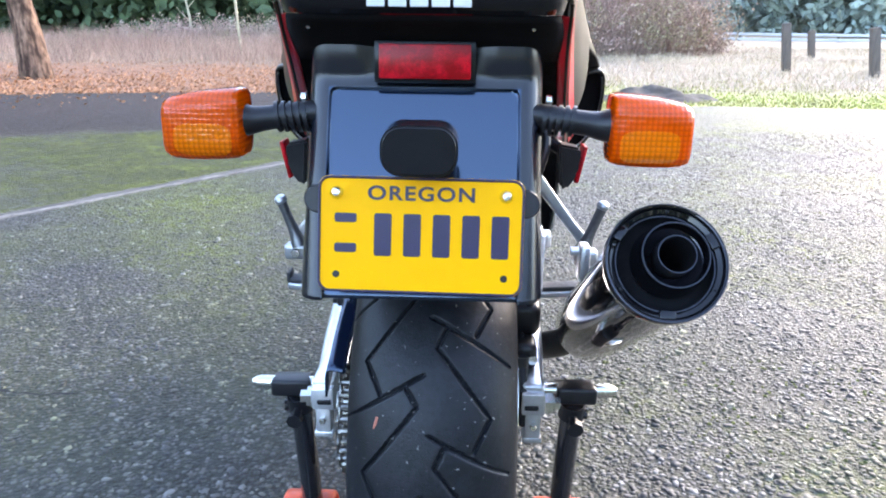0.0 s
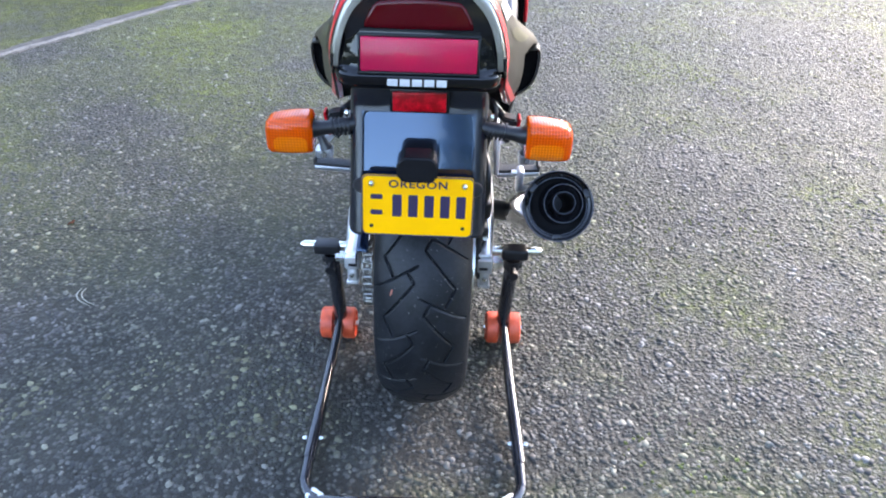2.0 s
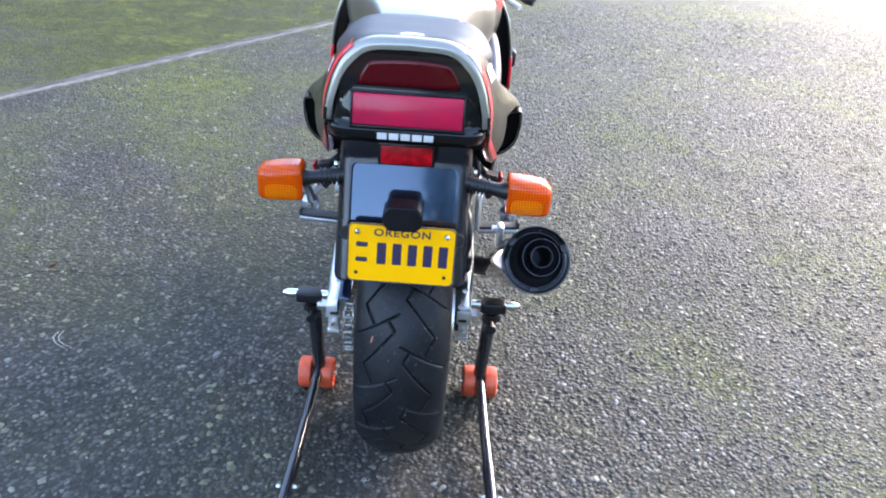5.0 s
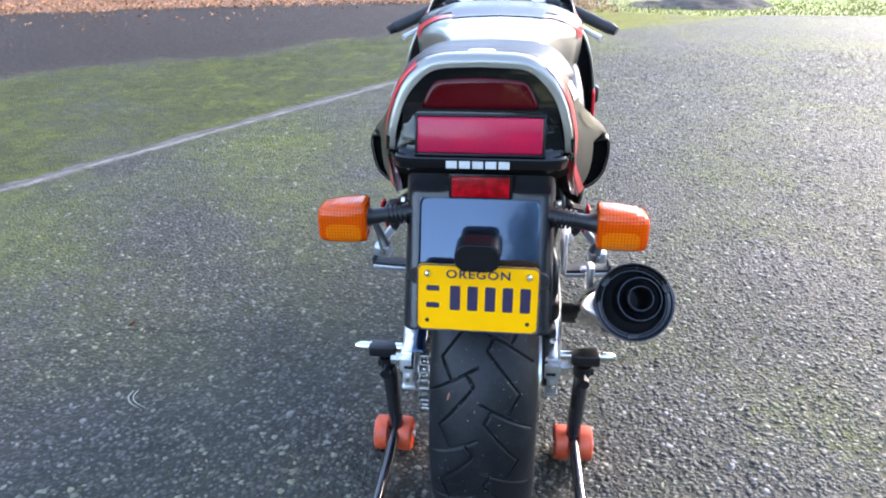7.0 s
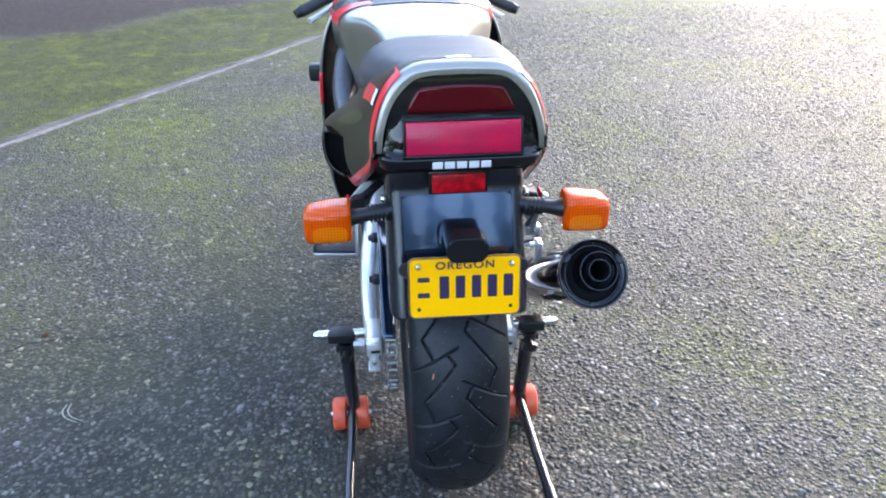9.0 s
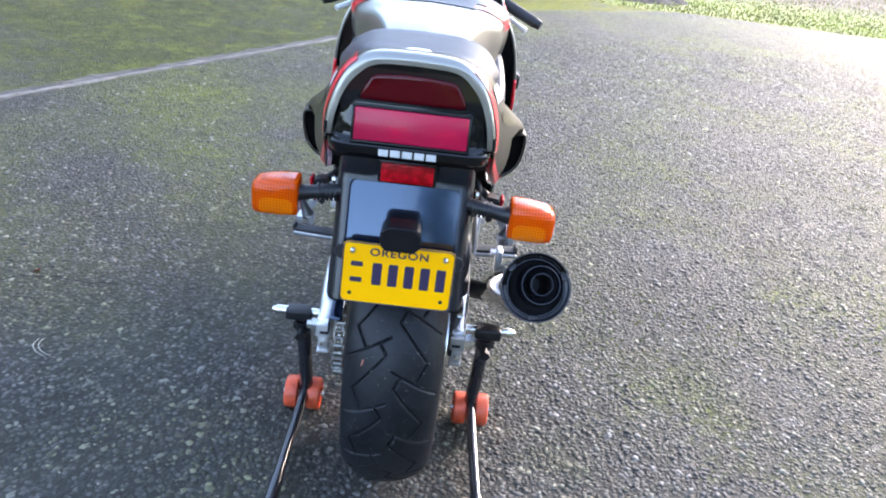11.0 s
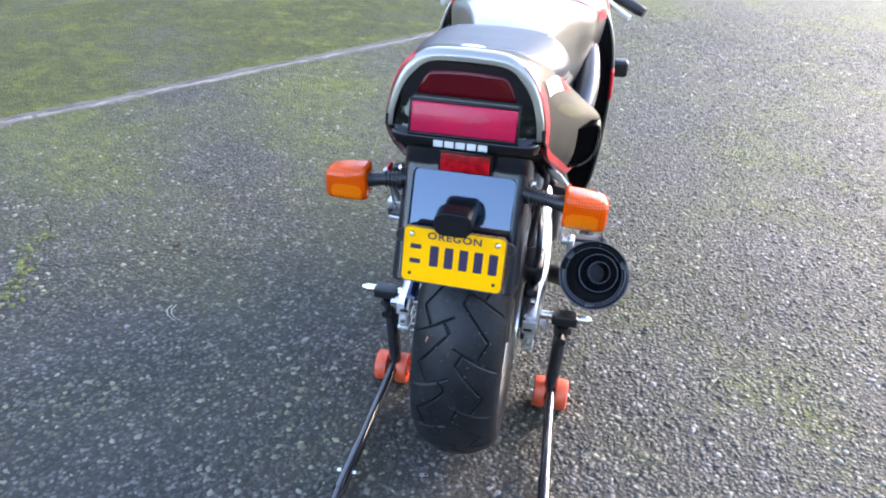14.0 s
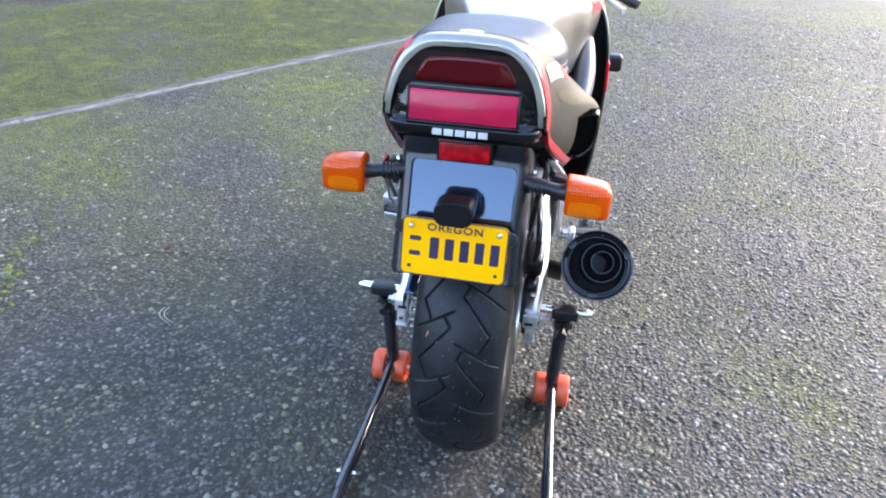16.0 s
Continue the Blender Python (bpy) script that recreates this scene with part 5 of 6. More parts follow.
tank_sections_front = [
    [(0, 0.905, 0.937), (0.112, 0.905, 0.930), (0.176, 0.905, 0.905), (0.188, 0.905, 0.866), (0.181, 0.910, 0.815), (0.160, 0.91, 0.730)],
    [(0, 1.000, 0.952), (0.118, 1.000, 0.944), (0.190, 1.000, 0.907), (0.202, 1.000, 0.866), (0.194, 1.000, 0.800), (0.168, 1.00, 0.740)],
    [(0, 1.070, 0.952), (0.116, 1.070, 0.944), (0.205, 1.070, 0.908), (0.220, 1.070, 0.860), (0.208, 1.070, 0.785), (0.180, 1.07, 0.745)],
    [(0, 1.130, 0.900), (0.100, 1.130, 0.895), (0.180, 1.130, 0.855), (0.200, 1.130, 0.815), (0.196, 1.130, 0.780), (0.180, 1.13, 0.750)]]
TANK = np.array(tank_sections_back + tank_sections_front)


def build_tank():
    t = part("fuel_tank", grid_mesh("fuel_tank", loft(TANK, 80, 60), mirror=True), SILVER, bike, "silver fuel tank with black top panel", sharp=0)
    solid(t, 0.003)
    for s in (1, -1):
        def top(a, c):
            u = 0.575 + 0.29 * a
            k = min(1, max(0, (u - 0.64) / 0.06))
            return u, c * (0.20 + 0.26 * k * k * (3 - 2 * k))
        side_patch("top_panel", TANK, 0, 0, 0, 0, 0.0022, HOUSING, t, "gloss black tank top panel", s, top, 40, 30)
        side_patch("flash", TANK, 0, 0, 0, 0, 0.0030, RED, t, "red flash", s, lambda a, c: (0.590 + 0.07 * a + (0.012 + 0.15 * a) * c, 0.19 + 0.40 * a), 24, 10)


build_tank()


def build_front():
    f = np.array([
        [(0.196, 1.085, 0.905), (0.232, 1.075, 0.850), (0.254, 1.07, 0.770), (0.264, 1.08, 0.66), (0.262, 1.09, 0.52), (0.250, 1.08, 0.38), (0.215, 1.05, 0.27)],
        [(0.200, 1.18, 0.925), (0.230, 1.18, 0.86), (0.250, 1.18, 0.77), (0.258, 1.18, 0.66), (0.256, 1.18, 0.52), (0.242, 1.18, 0.38), (0.207, 1.18, 0.26)]] + [
        [(0.185, 1.38, 0.965), (0.215, 1.38, 0.88), (0.235, 1.38, 0.78), (0.238, 1.38, 0.66), (0.225, 1.38, 0.50), (0.215, 1.38, 0.38), (0.17, 1.36, 0.27)],
        [(0.150, 1.58, 0.985), (0.185, 1.60, 0.89), (0.200, 1.60, 0.80), (0.195, 1.60, 0.70), (0.175, 1.55, 0.58), (0.16, 1.50, 0.45), (0.13, 1.48, 0.32)],
        [(0.060, 1.74, 0.960), (0.090, 1.77, 0.89), (0.100, 1.78, 0.82), (0.095, 1.76, 0.74), (0.09, 1.70, 0.66), (0.10, 1.62, 0.56), (0.09, 1.60, 0.42)]])
    for s in (1, -1):
        g = loft(f, 40, 40) * np.array([s, 1, 1])
        fair = part("side_fairing", grid_mesh("side_fairing", g, flip=s < 0), SILVER, bike, "silver side fairing with red band", sharp=0)
        solid(fair, 0.0025, -1)
        inner = g * np.array([0.975, 1, 1]) + np.array([0, 0.004, 0])
        solid(part("fairing_lining", grid_mesh("fairing_lining", inner), LINING, fair, "black inner lining", sharp=0), 0.002)
        side_patch("fairing_band", f, 0.0, 0.30, 0.46, 0.54, 0.002, RED, fair, "red band", s, None, 16, 8)
        side_patch("fairing_tip", f, 0.02, 0.22, 0.0, 0.13, 0.002, RED, fair, "red tip", s, None, 16, 8)
        part("fairing_rim", tube([tuple(p) for p in g[0]], 0.0042, 10), SILVER, fair, "thin silver rim of the fairing", sharp=0)
        part("rim_flash", tube([tuple(p) for p in g[0, 16:22]], 0.0050, 10), RED, fair, "red flash on the rim", sharp=0)
        # front turn signal seen from behind
        sig = part("front_signal", box((0.066, 0.055, 0.060), (s * 0.303, 1.60, 0.582), 0.014, 4), SATIN, bike, "black front turn signal")
        part("signal_stalk", tube([(s * 0.195, 1.59, 0.60), (s * 0.285, 1.60, 0.592)], 0.013, 14), SATIN, sig)
    # clip-on bars, grips, levers
    for s in (1, -1):
        bar = part("handlebar", tube([(s * 0.105, 1.360, 0.915), (s * 0.160, 1.347, 0.913), (s * 0.322, 1.268, 0.850)], 0.0105, 14), SATIN, bike, "black clip-on handlebar")
        a, b = Vector((s * 0.205, 1.325, 0.896)), Vector((s * 0.318, 1.270, 0.851))
        part("grip", tube([a.lerp(b, k / 24) for k in range(25)], [0.0178 if k % 2 else 0.0165 for k in range(25)], 18), GRIP, bar, "black rubber grip")
        part("bar_end", tube([b, b + (b - a).normalized() * 0.018], [0.016, 0.013], 16), SATIN, bar)
        part("lever", tube([(s * 0.175, 1.38, 0.880), (s * 0.205, 1.365, 0.862), (s * 0.26, 1.325, 0.834), (s * 0.296, 1.300, 0.818)], [0.012, 0.0115, 0.011, 0.0125], 12, 18, flat=0.7), BADGE, bar, "bright alloy lever")
        part("switch_box", box((0.045, 0.04, 0.05), (s * 0.185, 1.318, 0.888), 0.008, 3, Matrix.Rotation(s * 0.3, 4, 'Y')), SATIN, bar)
        part("reservoir", lathe([(0, -0.02), (0.019, -0.02), (0.021, 0.0), (0.021, 0.016), (0.018, 0.019), (0, 0.019)], 24, (0, 0, 1), (s * 0.150, 1.385, 0.915)), SATIN, bar)
    clamp = part("triple_clamp", joined(box((0.26, 0.07, 0.028), (0, 1.30, 0.905), 0.010, 3), box((0.09, 0.10, 0.028), (0, 1.27, 0.905), 0.012, 3)), SATIN, bike, "black fork clamp")
    for s in (1, -1):
        part("fork_cap", lathe([(0, 0.018), (0.012, 0.018), (0.018, 0.012), (0.022, 0), (0.022, -0.02)], 24, (0, 0, 1), (s * 0.107, 1.305, 0.925)), ALU, clamp, "alloy fork cap")
        part("fork_leg", tube([(s * 0.107, 1.305, 0.915), (s * 0.107, 1.70, 0.30)], 0.024, 18), ALU, clamp)
    part("ignition_lock", lathe([(0, 0.012), (0.016, 0.012), (0.019, 0.0), (0.019, -0.02)], 24, (0, 0, 1), (0, 1.265, 0.925)), STEEL, clamp)
    dash = part("dashboard", box((0.24, 0.08, 0.09), (0, 1.47, 0.960), 0.02, 4, Matrix.Rotation(radians(-30), 4, 'X')), SATIN, bike, "black instrument cluster")
    for x in (-0.06, 0.055):
        part("dial", lathe([(0, 0.004), (0.040, 0.004), (0.043, 0)], 36, (0, -0.87, 0.5), (x, 1.432, 0.983)), GLASS_DARK, dash)
    w = np.array([[(0, y, z), (0.09 * k, y - 0.004, z - 0.006), (0.16 * k, y - 0.04, z - 0.035), (0.195 * k, y - 0.10, z - 0.09)] for y, z, k in ((1.62, 1.075, 0.85), (1.68, 1.05, 0.95), (1.74, 1.01, 1.0), (1.78, 0.965, 1.0))])
    solid(part("windscreen", grid_mesh("windscreen", loft(w, 20, 20), mirror=True), GLASS_DARK, bike, "dark smoked windscreen", sharp=0), 0.003)
    # front wheel, hidden behind the bike
    fw = part("front_wheel", lathe([(0.20, -0.045), (0.215, -0.05), (0.20, 0), (0.215, 0.05), (0.20, 0.045)], 64, (1, 0, 0), (0, 1.72, 0.292)), WHEEL, bike)
    part("front_tyre", lathe([(0.214, -0.048), (0.245, -0.060), (0.275, -0.055), (0.291, -0.025), (0.294, 0), (0.291, 0.025), (0.275, 0.055), (0.245, 0.060), (0.214, 0.048)], 80, (1, 0, 0), (0, 1.72, 0.294)), RUBBER, fw)


build_front()


def build_middle():
    """Frame, engine mass, foot pegs and brackets seen past the tail."""
    for s in (1, -1):
        part("frame_spar", tube([(s * 0.07, 1.22, 0.84), (s * 0.165, 1.10, 0.79), (s * 0.192, 0.95, 0.715), (s * 0.180, 0.84, 0.64), (s * 0.160, 0.80, 0.60)], [0.03, 0.032, 0.032, 0.030, 0.026], 16, 30, flat=1.4), FRAME_ALU, bike, "aluminium frame spar")
        part("subframe_rail", tube([(s * 0.14, 0.80, 0.76), (s * 0.12, 0.55, 0.80), (s * 0.098, 0.30, 0.845), (s * 0.09, 0.16, 0.85)], 0.014, 12, 16), SATIN, bike)
        part("subframe_stay", tube([(s * 0.15, 0.78, 0.55), (s * 0.14, 0.50, 0.72), (s * 0.105, 0.28, 0.82)], 0.012, 12, 16), SATIN, bike)
        # passenger foot peg on its alloy hanger
        h = part("peg_hanger", joined(beam([(s * 0.135, 0.50, 0.640), (s * 0.168, 0.515, 0.596), (s * 0.205, 0.52, 0.548), (s * 0.233, 0.52, 0.512), (s * 0.241, 0.52, 0.480)], [0.013, 0.012, 0.011, 0.012, 0.018], [0.020, 0.019, 0.017, 0.018, 0.022], 20), box((0.040, 0.030, 0.026), (s * 0.237, 0.52, 0.487), 0.006, 3)), CAST, bike, "cast alloy peg hanger")
        peg = part("passenger_peg", tube([(s * 0.2320, 0.515, 0.498), (s * 0.2365, 0.515, 0.512), (s * 0.2475, 0.515, 0.541), (s * 0.2585, 0.515, 0.570)], [0.0150, 0.0125, 0.0085, 0.0078, 0.0080], 14, 14), PEG, h, "folded grey foot peg")
        part("peg_tip", lathe([(0, -0.006), (0.0085, -0.004), (0.0105, 0.001), (0.0092, 0.006), (0.0050, 0.0095), (0, 0.0105)], 18, (s * 0.36, 0, 0.93), (s * 0.2590, 0.515, 0.572)), CAST, peg, "bright worn tip")
        part("peg_pivot", lathe([(0, 0.008), (0.007, 0.0075), (0.0085, 0.004), (0.0085, 0)], 6, (0, -1, 0), (s * 0.237, 0.506, 0.487)), STEEL, h)
        # rider peg and heel plate
        r = part("rider_peg", joined(box((0.108, 0.032, 0.013), (s * 0.235, 0.652, 0.375), 0.004, 3, Matrix.Rotation(s * -0.06, 4, 'Y')), tube([(s * 0.176, 0.665, 0.372), (s * 0.196, 0.660, 0.373)], 0.012, 12)), CAST, bike, "alloy rider foot peg")
        part("peg_rubber", joined(box((0.104, 0.034, 0.009), (s * 0.236, 0.652, 0.3865), 0.003, 2, Matrix.Rotation(s * -0.06, 4, 'Y')), box((0.007, 0.034, 0.020), (s * 0.2865, 0.652, 0.395), 0.003, 2)), GRIP, r)
        part("heel_plate", joined(box((0.008, 0.14, 0.11), (s * 0.178, 0.68, 0.44), 0.003), box((0.02, 0.03, 0.03), (s * 0.185, 0.64, 0.48), 0.006)), ALU, r)
        # red side reflector on a black bracket
        br = part("side_reflector", moved(slab([(-0.014, 0.025), (0.012, 0.020), (0.014, -0.006), (-0.002, -0.030), (-0.010, -0.028)] if s > 0 else [(-0.012, 0.020), (0.014, 0.025), (0.010, -0.028), (0.002, -0.030), (-0.014, -0.006)], 0.03, 0.003), Matrix.Translation((s * 0.163, 0.24, 0.690))), SATIN, bike, "red side reflector on a black bracket")
        part("reflector_face", box((0.005, 0.028, 0.045), (s * 0.1765, 0.255, 0.690), 0.0015, 2, Matrix.Rotation(s * 0.2, 4, 'Y')), REFLEX, br)
        part("reflector_arm", tube([(s * 0.155, 0.262, 0.705), (s * 0.115, 0.285, 0.73)], 0.008, 10), SATIN, br)
    part("engine", joined(box((0.34, 0.42, 0.36), (0, 1.02, 0.42), 0.04, 4), box((0.30, 0.25, 0.22), (0, 1.12, 0.66), 0.03, 4)), SATIN, bike, "dark engine block")
    part("airbox", box((0.20, 0.28, 0.16), (0, 0.62, 0.74), 0.03, 4), SATIN, bike)
    part("rear_shock", joined(tube([(0, 0.62, 0.72), (0, 0.74, 0.44)], 0.03, 16), tube([(0, 0.64, 0.68), (0, 0.72, 0.50)], 0.042, 16)), SATIN, bike)
    part("wiring", tube([(0.11, 0.28, 0.76), (0.135, 0.26, 0.72), (0.125, 0.25, 0.67), (0.12, 0.30, 0.61), (0.11, 0.34, 0.52)], 0.006, 10, 24), SATIN, bike)
    part("belly_pan", box((0.30, 0.60, 0.14), (0, 1.05, 0.22), 0.05, 4), GLOSS, bike)


build_middle()


# ---- paddock stand ----
def build_stand():
    st = thing("paddock_stand", "black tubular paddock stand with orange wheels under the rear axle", "stand", at=(0, 0.4, 0))
    pts = []
    for s in (-1, 1):
        side = [(s * 0.209, 0.425, 0.060), (s * 0.214, 0.25, 0.048), (s * 0.222, 0.06, 0.034), (s * 0.224, -0.045, 0.027)]
        for k in range(1, 8):
            a = radians(90 * k / 8)
            side.append((s * (0.224 - 0.055 * (1 - math.cos(a))), -0.045 - 0.055 * math.sin(a), 0.026))
        pts.append(side)
    ring = pts[0] + pts[1][::-1]
    ring = [ring[0]] + list(smooth_line(ring, 70)) + [ring[-1]]
    part("base_frame", tube(ring[1:-1], 0.0125, 16), ENAMEL, st, "glossy black steel tube")
    for s in (-1, 1):
        part("sleeve_joint", tube([(s * 0.2185, 0.135, 0.0395), (s * 0.2240, 0.000, 0.0300)], 0.0150, 16), ENAMEL, st)
        for k in (-1, 1):
            part("joint_bolt", lathe([(0, 0.009), (0.005, 0.0085), (0.007, 0.005), (0.007, 0)], 6, (k, 0, 0), (s * 0.2225 + k * 0.0135, 0.052, 0.0335)), STEEL, st, "zinc hex bolt")
        part("foot_cap", box((0.034, 0.027, 0.027), (s * 0.196, -0.091, 0.024), 0.006, 3, Matrix.Rotation(s * 0.6, 4, 'Z')), WHITE, st, "white plastic foot")
        # upright post, collar and cradle sleeve
        part("upright", tube([(s * 0.207, 0.42, 0.035), (s * 0.208, 0.41, 0.12), (s * 0.2125, 0.385, 0.292)], 0.0172, 18), ENAMEL, st)
        part("post_collar", tube([(s * 0.2118, 0.389, 0.268), (s * 0.2125, 0.385, 0.292)], 0.0205, 18), SATIN, st)
        part("clamp_knob", joined(tube([(s * 0.212, 0.372, 0.275), (s * 0.212, 0.352, 0.272)], 0.007, 10), tube([(s * 0.212, 0.352, 0.272), (s * 0.212, 0.340, 0.271)], 0.012, 8), tube([(s * 0.212, 0.388, 0.275), (s * 0.236, 0.384, 0.275)], 0.009, 10)), SATIN, st)
        part("cradle", joined(box((0.061, 0.036, 0.027), (s * 0.2175 - 0.003, 0.38, 0.3140), 0.005, 3)), SATIN, st, "rubber-lined black cradle")
        # wheels on their axle, inside and outside of the tube
        part("wheel_axle", tube([(s * 0.162 - 0.003, 0.425, 0.0405), (s * 0.262 - 0.003, 0.425, 0.0405)], 0.006, 12), STEEL, st)
        for x in (s * 0.1845 - 0.003, s * 0.2395 - 0.003):
            r, w = 0.0405, 0.0165
            prof = [(0.0, -w + 0.006), (0.016, -w + 0.006), (0.017, -w), (0.020, -w), (0.021, -w + 0.007), (0.032, -w + 0.007), (0.034, -w), (r - 0.006, -w), (r - 0.001, -w + 0.003), (r, -w + 0.008), (r, w - 0.008), (r - 0.001, w - 0.003), (r - 0.006, w), (0.034, w), (0.032, w - 0.007), (0.021, w - 0.007), (0.020, w), (0.017, w), (0.016, w - 0.006), (0.0, w - 0.006)]
            part("wheel", lathe(prof, 44, (1, 0, 0), (x, 0.425, r)), ORANGE, st, "scuffed orange plastic wheel")


build_stand()


# ---- the verge, the field and the woods ----
BARK = mat("bark", (0.060, 0.034, 0.024), 0.9, 0, spec=0.2, var=0.6, scale=26, bump=1.0, bump_scale=30, second=(0.25, 0.150, 0.100), second_scale=11, stretch=(1, 1, 0.3))
DRY = mat("dry_stalks", (0.44, 0.295, 0.215), 0.9, 0, var=0.2, scale=3, island=True, second=(0.36, 0.215, 0.165), second_scale=0.8)
GRASS = mat("verge_grass", (0.36, 0.36, 0.085), 0.8, 0, var=0.2, scale=4, island=True, second=(0.30, 0.25, 0.10), second_scale=1.3)
LITTER = mat("fallen_leaves", (0.46, 0.225, 0.115), 0.85, 0, var=0.3, scale=8, island=True, skew=(0.65, 1.35, 1.2), second=(0.33, 0.165, 0.09), second_scale=0.9)
TWIG = mat("bramble_twigs", (0.46, 0.31, 0.255), 0.9, 0, var=0.25, scale=3, island=True, second=(0.40, 0.30, 0.24), second_scale=0.6)
PASTURE = mat("dry_pasture", (0.60, 0.465, 0.345), 0.9, 0, var=0.15, scale=3, island=True, skew=(0.8, 1.2, 1.0), second=(0.52, 0.42, 0.27), second_scale=0.5)
DEAD = mat("dead_leaves", (0.44, 0.29, 0.245), 0.9, 0, var=0.25, scale=3, island=True, second=(0.36, 0.30, 0.17), second_scale=0.7)
LEAF = mat("evergreen_leaves", (0.035, 0.065, 0.022), 0.7, 0, var=0.3, scale=2, island=True, second=(0.06, 0.10, 0.035), second_scale=0.3)
# pale blue-green base colour takes the place of haze over the far woods
HAZED_LEAF = mat("hazed_evergreens", (0.21, 0.26, 0.225), 0.9, 0, var=0.06, scale=1, island=True, second=(0.25, 0.30, 0.265), second_scale=0.1)
NEAR_LEAF = mat("wood_leaves", (0.055, 0.095, 0.045), 0.8, 0, var=0.35, scale=2, island=True, second=(0.10, 0.15, 0.065), second_scale=0.25)
POST = mat("weathered_wood", (0.13, 0.105, 0.085), 0.9, 0, var=0.3, scale=30, bump=0.8, bump_scale=60, stretch=(1, 1, 0.15))
PALE = mat("pale_wood", (0.50, 0.42, 0.28), 0.85, 0, var=0.15, scale=30, bump=0.3, bump_scale=60, stretch=(1, 1, 0.15))
ROOF = mat("pale_metal_roof", (0.55, 0.57, 0.60), 0.5, 0.2, var=0.1, scale=0.4)


def field_z(x, y):
    return -0.03 + (0.12 * wobble(x, y, 0.35) + 0.10) * min(1, max(0, (y - 9.0) / 6))


def fast_mesh(name, verts, faces, material, label, category, kind="stuff"):
    me = bpy.data.meshes.new(name)
    me.from_pydata(verts, [], faces)
    me.update()
    return tagged(part(name, me, material, sharp=0), label, category, kind=kind)


def blades(name, spots, height, width, material, label, category, seed, lean=0.35):
    """Single bent blades or stalks, two quads each."""
    rnd = random.Random(seed)
    verts, faces = [], []
    for x, y, k in spots:
        z = field_z(x, y) if y > edge_y(x) else 0.0
        h = height * k * rnd.uniform(0.5, 1.2)
        a = rnd.uniform(0, 6.28)
        dx, dy = math.cos(a) * width, math.sin(a) * width
        lx, ly = rnd.uniform(-lean, lean) * h, rnd.uniform(-lean, lean) * h
        b = len(verts)
        verts += [(x - dx, y - dy, z), (x + dx, y + dy, z), (x + lx * 0.4 + dx * 0.7, y + ly * 0.4 + dy * 0.7, z + h * 0.55), (x + lx * 0.4 - dx * 0.7, y + ly * 0.4 - dy * 0.7, z + h * 0.55), (x + lx, y + ly, z + h)]
        faces += [(b, b + 1, b + 2, b + 3), (b + 3, b + 2, b + 4)]
    fast_mesh(name, verts, faces, material, label, category)


def leaves(spots, size, rnd):
    verts, faces = [], []
    for x, y, z in spots:
        s = size * rnd.uniform(0.5, 1.4)
        n = Vector((rnd.uniform(-1, 1), rnd.uniform(-1, 1), rnd.uniform(-1, 1))).normalized()
        u = n.orthogonal().normalized()
        v = n.cross(u)
        c = Vector((x, y, z))
        b = len(verts)
        verts += [tuple(c + u * s), tuple(c + v * s * 0.6 + n * s * 0.2), tuple(c - u * s), tuple(c - v * s * 0.6 + n * s * 0.2)]
        faces += [(b, b + 1, b + 2, b + 3)]
    return verts, faces


def build_verge():
    r = random.Random(11)
    spots = []
    for _ in range(30000):
        x = r.uniform(-15, 1.5)
        y = 13.0 + 11 * r.random() ** 0.9
        spots.append((x, y, r.uniform(0.5, 1.0) * min(1, 0.35 + (y - 13) / 4)))
    blades("dry_weeds", spots, 0.66, 0.0038, DRY, "tall dry brown weeds and grass in the field", "weeds", 5, 0.6)
    spots = []
    for _ in range(34000):
        y = r.uniform(9.8, 30)
        spots.append((r.uniform(0.5, 10 + y * 0.6), y, r.uniform(0.4, 1.0)))
    blades("pasture_grass", spots, 0.17, 0.007, PASTURE, "pale dry grass across the open field", "grass", 7, 0.9)
    spots = [(r.uniform(0.8, 18), 0, 0) for _ in range(24000)]
    spots = [(x, edge_y(x) + abs(r.gauss(0, 1.7)), r.uniform(0.3, 1)) for x, _, _ in spots]
    blades("verge_grass", spots, 0.045, 0.008, GRASS, "short yellow-green grass along the edge of the asphalt", "grass", 6, 0.8)
    spots = []
    for k in range(20000):
        x = r.uniform(-15, 1.2)
        y = edge_y(x) + (abs(r.gauss(0, 2.6)) - 0.15 if k % 25 else -abs(r.gauss(0, 0.9)) * min(1, max(0.1, (-x - 1) / 3)))
        spots.append((x, y, (field_z(x, y) if y > edge_y(x) else 0.004) + (r.uniform(0.0, 0.05) if y > edge_y(x) else 0.004)))
    v, f = leaves(spots, 0.022, r)
    fast_mesh("leaf_litter", v, f, LITTER, "orange-brown fallen leaves along the edge of the lot", "leaf litter")


build_verge()


